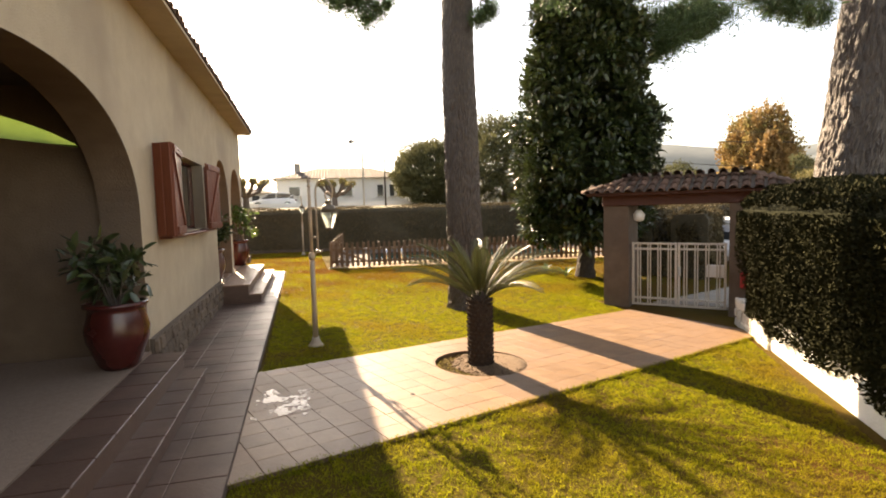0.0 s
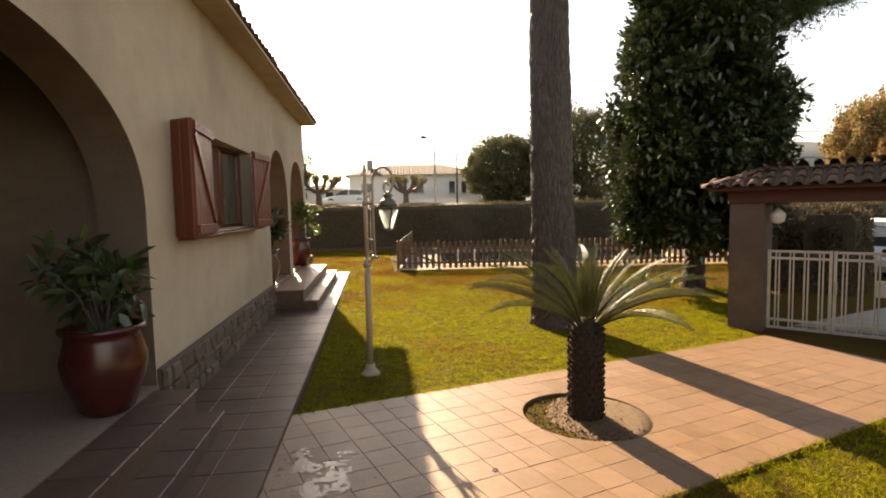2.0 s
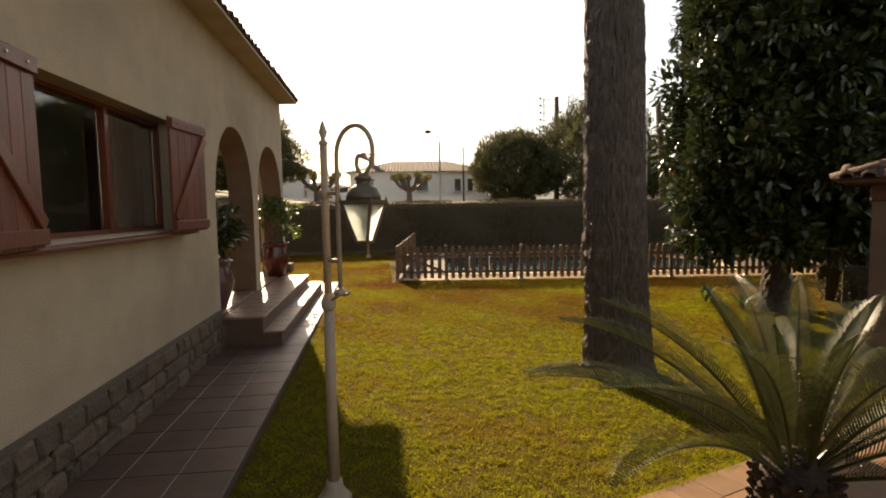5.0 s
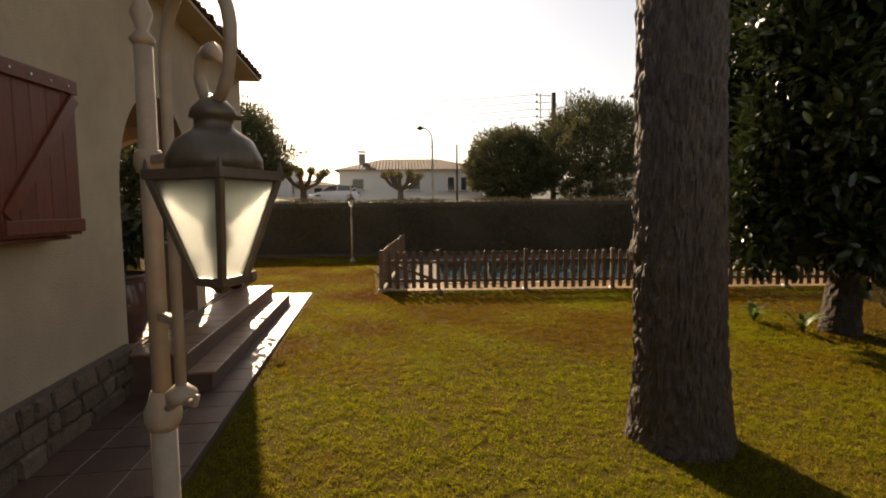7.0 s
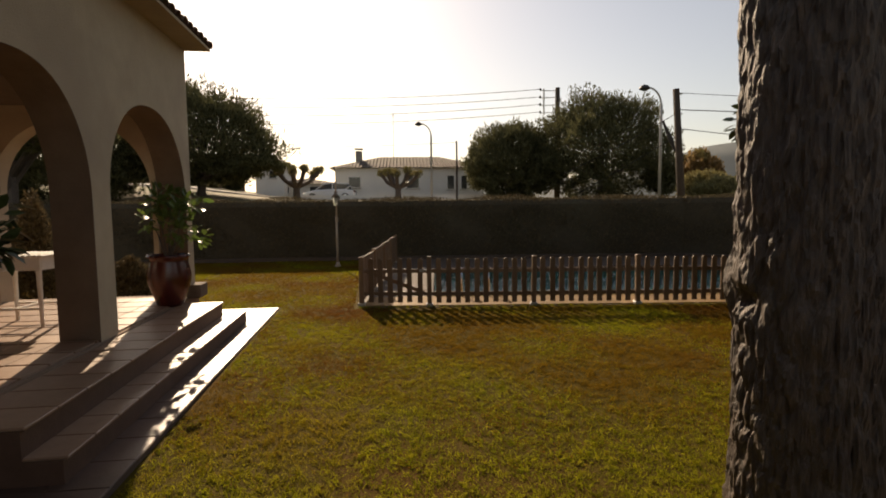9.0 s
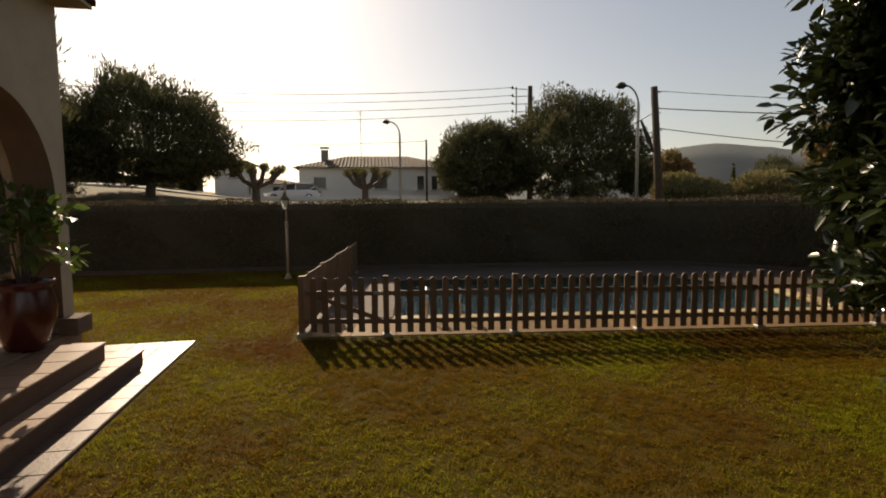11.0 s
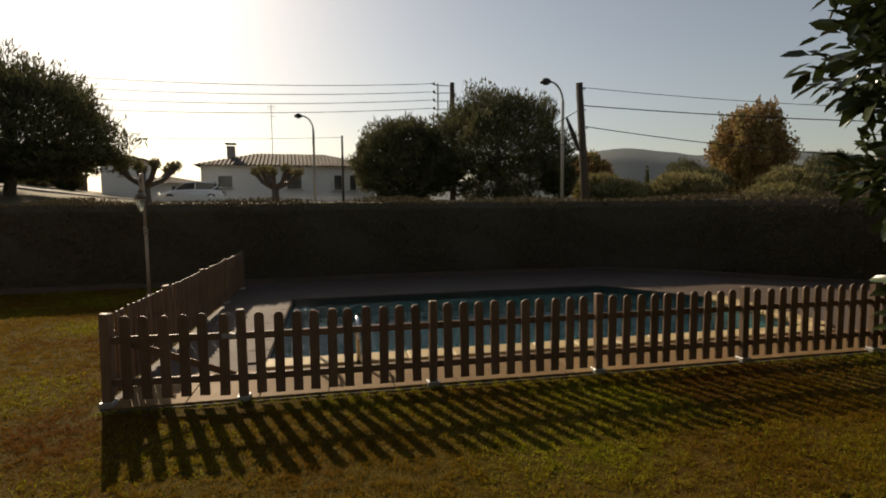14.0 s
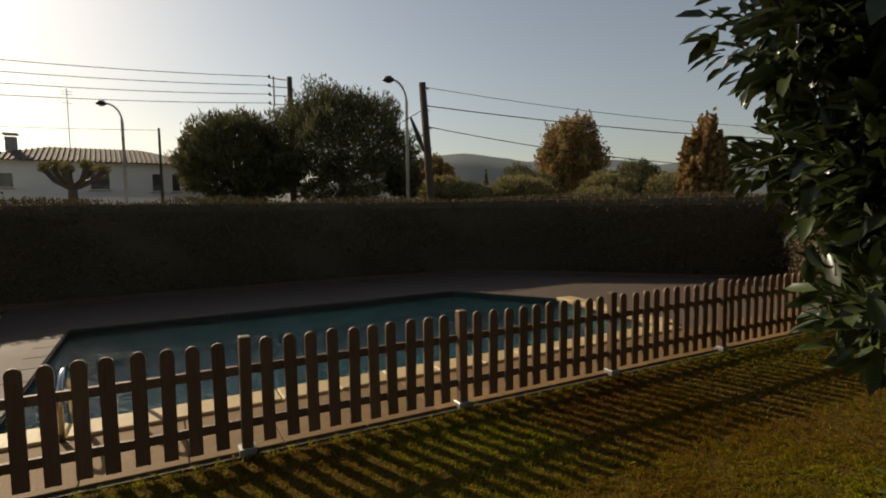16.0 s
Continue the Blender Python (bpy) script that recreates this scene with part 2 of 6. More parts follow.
def glassy(name, color, ior, rough, bump=0.0, bscale=3.0):
    m = bpy.data.materials.new(name)
    m.use_nodes = True
    n, l = m.node_tree.nodes, m.node_tree.links
    b = n["Principled BSDF"]
    b.inputs["Base Color"].default_value = (*color, 1)
    b.inputs["Roughness"].default_value, b.inputs["IOR"].default_value = rough, ior
    b.inputs["Transmission Weight"].default_value = 1.0
    if bump:
        geo, t, bp = n.new("ShaderNodeNewGeometry"), n.new("ShaderNodeTexNoise"), n.new("ShaderNodeBump")
        t.inputs["Scale"].default_value, t.inputs["Detail"].default_value = bscale, 3
        bp.inputs["Strength"].default_value, bp.inputs["Distance"].default_value = bump, 0.036
        l.new(geo.outputs["Position"], t.inputs["Vector"])
        l.new(t.outputs["Fac"], bp.inputs["Height"])
        l.new(bp.outputs[0], b.inputs["Normal"])
    return m


M["water"] = glassy("pool_water", (0.75, 0.93, 0.95), 1.33, 0.025, 0.9, 15.0)
M["glass"] = glassy("clear_glass", (0.95, 0.97, 0.96), 1.45, 0.02)
M["frosted"] = glassy("frosted_lamp_glass", (0.42, 0.46, 0.45), 1.45, 0.42)

# ---- building blocks ----


def mesh_of(bm, name, material=None, smooth=False):
    me = bpy.data.meshes.new(name)
    bm.normal_update()
    bm.to_mesh(me)
    bm.free()
    if material:
        me.materials.append(material)
    if smooth:
        me.shade_smooth()
    return me


def part(name, bm, material, parent=None, label="", smooth=False):
    ob = new(name, mesh_of(bm, name, material, smooth))
    ob.parent = parent
    if label:
        ob["label"] = label
    return ob


def empty(name, label, category, group="", kind="", m=None):
    ob = new(name)
    if m is not None:
        ob.matrix_world = m
    return tagged(ob, label, category, group, kind)


def box(bm, x0, y0, z0, x1, y1, z1, bevel=0.0, m=None):
    r = bmesh.ops.create_cube(bm, size=1)["verts"]
    bmesh.ops.transform(bm, matrix=Matrix.Translation(((x0 + x1) / 2, (y0 + y1) / 2, (z0 + z1) / 2)) @ Matrix.Diagonal((abs(x1 - x0), abs(y1 - y0), abs(z1 - z0), 1)), verts=r)
    if bevel:
        es = list({e for v in r for e in v.link_edges})
        r = list({v for f in bmesh.ops.bevel(bm, geom=es, offset=bevel, segments=1, affect="EDGES")["faces"] for v in f.verts} | {v for v in r if v.is_valid})
    if m is not None:
        bmesh.ops.transform(bm, matrix=m, verts=r)
    return bm


def boxed(*a, **k):
    return box(bmesh.new(), *a, **k)


def tube(bm, pts, radius, sides=8, cap=True):
    """A tube along points; radius a number or one for each point."""
    pts = [Vector(p) for p in pts]
    rs = radius if isinstance(radius, (list, tuple)) else [radius] * len(pts)
    rings, up = [], None
    for i, p in enumerate(pts):
        d = (pts[min(i + 1, len(pts) - 1)] - pts[max(i - 1, 0)]).normalized()
        if up is None:
            up = Vector((0, 0, 1)) if abs(d.z) < 0.9 else Vector((1, 0, 0))
        u = d.cross(up).normalized()
        up = u.cross(d).normalized()
        rings.append([bm.verts.new(p + rs[i] * (math.cos(2 * math.pi * k / sides) * u + math.sin(2 * math.pi * k / sides) * up)) for k in range(sides)])
    for a, b in zip(rings, rings[1:]):
        for k in range(sides):
            bm.faces.new((a[k], a[(k + 1) % sides], b[(k + 1) % sides], b[k]))
    if cap:
        bm.faces.new(rings[0][::-1])
        bm.faces.new(rings[-1])
    bmesh.ops.recalc_face_normals(bm, faces=bm.faces)
    return bm


def lathe(profile, sides=20, at=(0, 0, 0), bm=None):
    """A turned shape: profile of (radius, z)."""
    bm = bm or bmesh.new()
    rings = [[bm.verts.new((at[0] + r * math.cos(2 * math.pi * k / sides), at[1] + r * math.sin(2 * math.pi * k / sides), at[2] + z)) for k in range(sides)] for r, z in profile]
    for a, b in zip(rings, rings[1:]):
        for k in range(sides):
            bm.faces.new((a[k], a[(k + 1) % sides], b[(k + 1) % sides], b[k]))
    bm.faces.new(rings[0][::-1])
    bm.faces.new(rings[-1])
    return bm


def prism(poly, z0, z1, bm=None):
    """An upright slab on a plan polygon."""
    bm = bm or bmesh.new()
    lo, hi = [bm.verts.new((x, y, z0)) for x, y in poly], [bm.verts.new((x, y, z1)) for x, y in poly]
    bm.faces.new(lo[::-1])
    bm.faces.new(hi)
    for i in range(len(poly)):
        j = (i + 1) % len(poly)
        bm.faces.new((lo[i], lo[j], hi[j], hi[i]))
    bmesh.ops.recalc_face_normals(bm, faces=bm.faces)
    return bm


RNG = np.random.default_rng(7)


def leaves_mesh(name, centres, normals, length, width, material, fold=0.0, rng=RNG, quad=True, aim=None, tilt=1.0):
    """Many small leaves as one mesh: each a folded diamond (4 points) or one triangle."""
    n = len(centres)
    d = rng.normal(size=(n, 3)) * tilt
    if aim is not None:
        d = d * 0.6 + aim
    d /= np.linalg.norm(d, axis=1)[:, None] + 1e-9
    side = np.cross(d, normals if normals is not None else rng.normal(size=(n, 3)))
    side /= np.linalg.norm(side, axis=1)[:, None] + 1e-9
    up = np.cross(side, d)
    ln = (length * rng.uniform(0.65, 1.25, n))[:, None]
    wd = (width * rng.uniform(0.7, 1.2, n))[:, None]
    a, b = centres - d * ln / 2, centres + d * ln / 2
    if quad:
        l_, r_ = centres - side * wd / 2 + up * fold * wd, centres + side * wd / 2 + up * fold * wd
        v = np.stack([a, l_, b, r_], 1).reshape(-1, 3)
        idx = (np.arange(n)[:, None] * 4 + np.array([0, 3, 2, 0, 2, 1])).reshape(-1)
    else:
        v = np.stack([a - side * wd / 2, a + side * wd / 2, b], 1).reshape(-1, 3)
        idx = np.arange(n * 3)
    me = bpy.data.meshes.new(name)
    me.vertices.add(len(v))
    me.vertices.foreach_set("co", v.astype(np.float32).ravel())
    nf = len(idx) // 3
    me.loops.add(len(idx))
    me.loops.foreach_set("vertex_index", idx.astype(np.int32))
    me.polygons.add(nf)
    me.polygons.foreach_set("loop_start", np.arange(nf, dtype=np.int32) * 3)
    me.polygons.foreach_set("loop_total", np.full(nf, 3, np.int32))
    me.update(calc_edges=True)
    me.materials.append(material)
    return me


def smooth01(x):
    x = np.clip(x, 0, 1)
    return x * x * (3 - 2 * x)


def ground_z(x, y):
    """The lie of the land: the garden falls a little towards the street gate, the land beyond the back hedge rises."""
    x, y = np.asarray(x, float), np.asarray(y, float)
    fall = -(0.05 + 0.036 * np.clip(x, -0.55, 7.0)) * (1 - smooth01((y - 8.5) / 6.0))
    rise = 2.1 * smooth01((y - 27) / 18) + 1.2 * smooth01((y - 30) / 25) * smooth01((-x - 2) / 12) + 0.4 * smooth01((y - 40) / 14) * smooth01((-x - 9) / 7) + 0.004 * np.clip(y - 60, 0, 400)
    return fall + rise


def gz(x, y):
    return float(ground_z(x, y))

# ---- ground, paving ----
PAVE = math.atan2(2.32, 5.98)        # the way of the paved band from the house to the gate
PAVE_O = Vector((-0.54, 3.46))       # its corner at the house path
PAVE_W, PAVE_L = 2.30, 7.6
FENCE_O, FENCE_D = Vector((1.87, 15.72)), Vector((1.667, -0.21))
POOL = [(2.06, 16.81), (9.1, 15.93), (9.6, 18.3), (8.7, 20.2), (2.55, 20.85)]
DECK = [(0.72, 15.83), (12.4, 14.33), (14.7, 16.95), (12.9, 19.3), (12.1, 20.6), (10.4, 22.4), (6.2, 23.0), (1.7, 23.42)]
WALL_A, WALL_B = Vector((3.2, 1.1)), Vector((6.72, 6.95))   # low garden wall
GATE_L, GATE_R = Vector((5.99, 8.71)), Vector((7.09, 7.57))


def inside(poly, x, y):
    x, y = np.asarray(x, float), np.asarray(y, float)
    c = np.zeros(x.shape, bool)
    for (x0, y0), (x1, y1) in zip(poly, poly[1:] + poly[:1]):
        c ^= ((y0 > y) != (y1 > y)) & (x < (x1 - x0) * (y - y0) / (y1 - y0 + 1e-12) + x0)
    return c


def steps_to(a, b, s):
    return list(np.linspace(a, b, max(2, int(round(abs(b - a) / s)) + 1)))[:-1]


gx = sorted(set([-1500, -700, -300, -150, -90] + steps_to(-60, -8, 4) + steps_to(-8, 16, 0.4) + steps_to(16, 60, 4) + [60, 90, 150, 300, 700, 1500]))
gy = sorted(set([-1500, -600, -200, -80, -40, -20] + steps_to(-10, 28, 0.4) + steps_to(28, 70, 3) + [70, 100, 150, 300, 700, 1500]))
GX, GY = np.meshgrid(gx, gy)
GZ = ground_z(GX, GY)
GZ = GZ - 1.8 * inside([(1.8, 16.25), (9.5, 15.35), (10.2, 18.3), (9.1, 20.8), (2.05, 21.4)], GX, GY)
nx = len(gx)
gv = np.stack([GX, GY, GZ], -1).reshape(-1, 3)
gf = [(r * nx + c, r * nx + c + 1, (r + 1) * nx + c + 1, (r + 1) * nx + c) for r in range(len(gy) - 1) for c in range(nx - 1)]
gme = bpy.data.meshes.new("ground")
gme.from_pydata(gv.tolist(), [], gf)
gme.materials.append(M["lawn"])
gme.materials.append(M["dryground"])
for p in gme.polygons:
    p.material_index = 1 if p.center.y > 25 or abs(p.center.x) > 20 or p.center.y < -12 else 0
gme.shade_smooth()
tagged(new("ground", gme), "mown lawn with worn brown patches, rising dry land beyond", "ground", kind="structure")


def on_lawn(x, y):
    near = PAVE_O.y + (x + 0.54) * math.tan(PAVE)
    far = near + PAVE_W / math.cos(PAVE)
    wall_x = WALL_A.x + (y - WALL_A.y) * (WALL_B.x - WALL_A.x) / (WALL_B.y - WALL_A.y) - 0.15
    fence_y = FENCE_O.y + (x - FENCE_O.x) * FENCE_D.y / FENCE_D.x - 0.09
    a = (x > -0.52) & (y < near - 0.02) & (x < wall_x) & (y > -1)
    b = (x > -0.495) & (y > far + 0.02) & ((y < fence_y) | (x < 0.66)) & (y < 23.4) & (x < np.where(y < 9.4, 5.62, 6.0 + (y - 9.5) * 0.742))
    c = (x <= -0.49) & (x > -9) & (y > 16.05) & (y < 23.6)
    return (a | b | c) & ((x - 2.93) ** 2 + (y - 9.36) ** 2 > 0.14)


def grass(n, x0, x1, y0, y1, h, w, seed):
    r = np.random.default_rng(seed)
    x, y = r.uniform(x0, x1, n), r.uniform(y0, y1, n)
    k = on_lawn(x, y)
    x, y = x[k], y[k]
    # tufts: each little cell of the lawn has its own height and lean, some are thin
    cx = np.floor(x / 0.085 + 0.6 * np.sin(9 * y)).astype(int)
    cy = np.floor(y / 0.085 + 0.6 * np.sin(11 * x)).astype(int)
    tuft = [np.modf(np.abs(np.sin(cx * p + cy * q) * 43758.5453))[0] for p, q in ((12.9898, 78.233), (39.346, 11.135), (73.156, 52.235))]
    k = r.uniform(0, 1, len(x)) < 0.35 + 0.9 * tuft[0]
    x, y, tuft = x[k], y[k], [q[k] for q in tuft]
    hh = h * (0.65 + 0.8 * tuft[0])
    c = np.stack([x, y, ground_z(x, y) + hh * 0.32], 1)
    me = leaves_mesh("grass", c, None, hh, w, M["grass"], rng=r, quad=False, aim=np.stack([1.1 * (tuft[1] - 0.5), 1.1 * (tuft[2] - 0.5), np.full(len(x), 0.9)], 1))
    me.materials.append(M["wornlawn"])
    blot = np.sin(1.3 * x + 0.8 * y) + np.sin(2.1 * y - 1.7 * x + 1.0) + 0.8 * np.sin(3.7 * x + 2.9 * y)
    worn = r.uniform(0, 1, len(x)) < np.clip((y - 10.2) / 3.5, 0, 0.68) * (1 + 0.45 * blot) + np.clip(0.12 * (blot - 1.2), 0, 1) * np.clip((y - 5) / 5, 0.2, 1)
    me.polygons.foreach_set("material_index", worn.astype(np.int32))
    return me


tagged(new("grass", grass(850000, -0.6, 7, -1, 15.5, 0.036, 0.0062, 3)), "short mown green grass with brownish worn patches", "grass", kind="stuff")
tagged(new("grass", grass(240000, -7.5, 1.2, 15.5, 23.7, 0.036, 0.009, 4)), "short mown lawn grass beside the pool fence", "grass", kind="stuff")
tagged(new("grass", grass(110000, 5, 12, 8, 15.5, 0.036, 0.010, 5)), "short mown lawn grass round the magnolia", "grass", kind="stuff")


def edge_grass(points, name_label, seed, n=2500):
    """Longer tufts that lean over a paved edge."""
    r = np.random.default_rng(seed)
    pts = np.array(points, float)
    i = r.integers(0, len(pts) - 1, n)
    t = r.uniform(0, 1, n)[:, None]
    p = pts[i] * (1 - t) + pts[i + 1] * t + r.normal(scale=0.022, size=(n, 2))
    c = np.column_stack([p, ground_z(p[:, 0], p[:, 1]) + 0.03])
    tagged(new("grass_edge", leaves_mesh("grass_edge", c, None, 0.05, 0.008, M["grass"], rng=r, quad=False, aim=np.array([0, 0, 0.9]))), name_label, "grass", kind="stuff")


pd = Vector((math.cos(PAVE), math.sin(PAVE)))
pn = Vector((-pd.y, pd.x))
edge_grass([tuple(PAVE_O), tuple(PAVE_O + pd * PAVE_L)], "grass edge along the paved band", 11)
edge_grass([tuple(PAVE_O + pn * PAVE_W), tuple(PAVE_O + pn * PAVE_W + pd * 7.2)], "grass edge along the paved band", 12)
edge_grass([(0.7, 15.78), (11.5, 14.4)], "grass edge along the pool paving", 14, 2000)

def ring_slab(outer, inner, z0, z1):
    bm = bmesh.new()
    for z in (z0, z1):
        es = []
        for poly in (outer, inner):
            vs = [bm.verts.new((x, y, z)) for x, y in poly]
            es += [bm.edges.new((vs[i], vs[(i + 1) % len(vs)])) for i in range(len(vs))]
        bmesh.ops.triangle_fill(bm, use_beauty=True, edges=es)
    bm.verts.ensure_lookup_table()
    k = len(outer) + len(inner)
    for off, m_ in ((0, len(outer)), (len(outer), len(inner))):
        for i in range(m_):
            j = (i + 1) % m_
            bm.faces.new([bm.verts[q] for q in (off + i, off + j, k + off + j, k + off + i)])
    bmesh.ops.recalc_face_normals(bm, faces=bm.faces)
    return bm


# paving beds under the tiles
bed = []
for u, v in ((-0.02, 0), (PAVE_L, 0), (PAVE_L, PAVE_W), (-0.9, PAVE_W)):
    p = PAVE_O + pd * u + pn * v
    bed.append((p.x, p.y))
PALM, BED_R = Vector((1.93, 5.72)), 0.53
bm = ring_slab(bed, [(PALM.x + BED_R * math.cos(a), PALM.y + BED_R * math.sin(a)) for a in np.linspace(0, 2 * math.pi, 49)[:-1]], -0.05, 0.0245)
for v in bm.verts:
    v.co.z += gz(v.co.x, v.co.y)
pave = tagged(part("paved_band", bm, M["joint"]), "terracotta tile paving from the house to the gate", "paving", kind="structure")

path = part("house_path", boxed(-1.6, -6, -0.12, -0.535, 16.02, 0.0165), M["darkgrout"])
tagged(path, "tiled path along the house wall", "path", kind="structure")

# round planting bed
bedob = part("palm_bed", lathe([(BED_R + 0.01, -0.03), (BED_R - 0.002, 0.002), (0.44, 0.004), (0.3, 0.014), (0.12, 0.024)], 40, (PALM.x, PALM.y, gz(PALM.x, PALM.y))), M["mulch"], smooth=True)
tagged(bedob, "round bed of brown bark mulch in the paving", "planting bed", kind="structure")
r = np.random.default_rng(21)
ang, rad = r.uniform(0, 6.283, 1500), 0.5 * np.sqrt(r.uniform(0, 1, 1500))
c = np.column_stack([PALM.x + rad * np.cos(ang), PALM.y + rad * np.sin(ang), ground_z(PALM.x + rad * np.cos(ang), np.full(1500, PALM.y)) + 0.022 - 0.03 * rad + r.uniform(-0.01, 0.01, 1500)])
part_ob = new("mulch", leaves_mesh("mulch", c, None, 0.026, 0.013, M["mulch"], rng=r))
part_ob.parent = bedob
part_ob["kind"] = "stuff"

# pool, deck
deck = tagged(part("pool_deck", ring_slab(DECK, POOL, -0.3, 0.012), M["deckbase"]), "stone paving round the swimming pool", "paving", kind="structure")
pool = empty("swimming_pool", "swimming pool with teal water and cream stone coping", "pool")
bm = bmesh.new()
lo, hi = [bm.verts.new((x, y, -1.5)) for x, y in POOL], [bm.verts.new((x, y, 0.0)) for x, y in POOL]
bm.faces.new(lo)
for i in range(len(POOL)):
    j = (i + 1) % len(POOL)
    bm.faces.new((lo[i], hi[i], hi[j], lo[j]))
part("basin", bm, M["poolblue"], pool, "blue tiled basin")
bm = bmesh.new()
bm.faces.new([bm.verts.new((x, y, -0.07)) for x, y in POOL])
water = part("water", bm, M["water"], pool, "rippled teal water")
water.visible_shadow = False
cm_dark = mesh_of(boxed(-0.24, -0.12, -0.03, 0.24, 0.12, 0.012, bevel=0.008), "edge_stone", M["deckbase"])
cm = mesh_of(boxed(-0.24, -0.16, -0.03, 0.24, 0.16, 0.035, bevel=0.012), "coping_stone", M["coping"])
for side, ((x0, y0), (x1, y1)) in enumerate(zip(POOL, POOL[1:] + POOL[:1])):
    d = Vector((x1 - x0, y1 - y0))
    k = max(1, round(d.length / 0.5))
    for i in range(k):
        p = Vector((x0, y0)) + d * (i + 0.5) / k
        nrm = Vector((d.y, -d.x)).normalized() * 0.13
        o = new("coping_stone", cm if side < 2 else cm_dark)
        o.parent = pool
        o.matrix_world = pose(p.x + nrm.x, p.y + nrm.y, 0.02, 0, 0, math.degrees(math.atan2(d.y, d.x))) @ Matrix.Diagonal((d.length / k / 0.49, 1, 1, 1))


def ladder_rail(x):
    bm = bmesh.new()
    pts = [(x, 0, 0.0), (x, 0, 0.27)] + [(x, 0.22 - 0.22 * math.cos(a), 0.27 + 0.19 * math.sin(a)) for a in np.linspace(0.3, math.pi, 9)] + [(x, 0.44, -0.7)]
    return tube(bm, pts, 0.021, 10)


ladder = empty("pool_ladder", "stainless steel pool ladder with curved handrails", "ladder")
for x in (-0.24, 0.24):
    part("handrail", ladder_rail(x), M["steel"], ladder, smooth=True)
for z in (-0.25, -0.5):
    part("rung", boxed(-0.24, 0.41, z, 0.24, 0.48, z + 0.025, bevel=0.006), M["steel"], ladder)
ladder.matrix_world = pose(2.75, 16.42, 0.03, 0, 0, -7.2)

KERB = [(-9.0, 24.15), (-0.5, 23.75), (1.7, 23.55), (6.2, 23.12), (10.5, 22.5), (12.2, 20.65), (13.0, 19.3), (14.8, 16.95)]
for i, (a, b) in enumerate(zip(KERB, KERB[1:])):
    a, b = Vector(a), Vector(b)
    d = (b - a)
    nn = Vector((-d.y, d.x)).normalized() * 0.07
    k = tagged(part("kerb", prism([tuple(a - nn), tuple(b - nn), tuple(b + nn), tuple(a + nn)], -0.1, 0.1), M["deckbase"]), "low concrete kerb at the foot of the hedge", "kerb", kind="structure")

# ---- house ----
WX, WT = -1.55, 0.36


def arch_top(o, y):
    ya, yb, zb, zs, za = o
    if za <= zs:
        return zs
    u = abs((y - (ya + yb) / 2) / ((yb - ya) / 2))
    return zs + (za - zs) * max(0.0, 1 - u ** 2.2) ** (1 / 2.0)


def arcade(y0, y1, z0, z1, openings, thick, step=0.09):
    """A wall in the plane x = 0 to -thick with openings (ya, yb, sill, spring, crown)."""
    bm = bmesh.new()
    ys = {y0, y1}
    for o in openings:
        ys |= {o[0], o[1]}
        if o[4] > o[3]:
            m_, h_ = (o[0] + o[1]) / 2, (o[1] - o[0]) / 2
            ys |= {m_ - h_ * math.cos(a) for a in np.linspace(0.0, math.pi, 33)}
    ys = sorted(ys)
    ys = [y for i, y in enumerate(ys) if i == 0 or y - ys[i - 1] > 1e-4]

    def quad(*p):
        bm.faces.new([bm.verts.new(q) for q in p])

    for a, b in zip(ys, ys[1:]):
        mid = (a + b) / 2
        o = next((o for o in openings if o[0] < mid < o[1]), None)
        spans = [(z0, z0, z1, z1)] if o is None else [(arch_top(o, a), arch_top(o, b), z1, z1)] + ([(z0, z0, o[2], o[2])] if o[2] > z0 else [])
        for la, lb, ha, hb in spans:
            quad((0, a, la), (0, b, lb), (0, b, hb), (0, a, ha))
            quad((-thick, a, ha), (-thick, b, hb), (-thick, b, lb), (-thick, a, la))
        if o is not None:
            ta, tb = arch_top(o, a), arch_top(o, b)
            quad((0, a, ta), (-thick, a, ta), (-thick, b, tb), (0, b, tb))
            if o[2] > z0:
                quad((0, a, o[2]), (0, b, o[2]), (-thick, b, o[2]), (-thick, a, o[2]))
    for o in openings:
        for y, s in ((o[0], 1), (o[1], -1)):
            t = arch_top(o, y)
            quad((0, y, o[2]), (0, y, t), (-thick, y, t), (-thick, y, o[2]))
    for y in (y0, y1):
        quad((0, y, z0), (0, y, z1), (-thick, y, z1), (-thick, y, z0))
    quad((0, y0, z1), (0, y1, z1), (-thick, y1, z1), (-thick, y0, z1))
    bmesh.ops.remove_doubles(bm, verts=bm.verts, dist=1e-4)
    bmesh.ops.recalc_face_normals(bm, faces=bm.faces)
    return bm


house = empty("house", "cream rendered villa with arched porches and tiled roof", "house")
EAVE_Z = 3.86
NEAR_ARCH = (2.0, 5.86, 0.0, 1.75, 2.78)
WIN = (6.5, 9.5, 1.5, 2.52, 2.52)
ARCH_1 = (10.66, 12.56, 0.0, 1.75, 2.8)
ARCH_2 = (12.9, 15.0, 0.0, 1.75, 2.8)
front = part("wall", arcade(-6, 15.22, 0.0, EAVE_Z - 0.02, [NEAR_ARCH, WIN, ARCH_1, ARCH_2], WT), M["render"], house, "cream rendered front wall with arches")
front.location.x = WX
# arch reveals take the darker render as painted shade
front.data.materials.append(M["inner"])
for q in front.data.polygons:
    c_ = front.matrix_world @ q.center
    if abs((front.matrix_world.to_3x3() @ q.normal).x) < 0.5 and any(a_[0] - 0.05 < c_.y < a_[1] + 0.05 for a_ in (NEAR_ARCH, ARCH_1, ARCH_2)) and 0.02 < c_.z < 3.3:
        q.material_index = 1
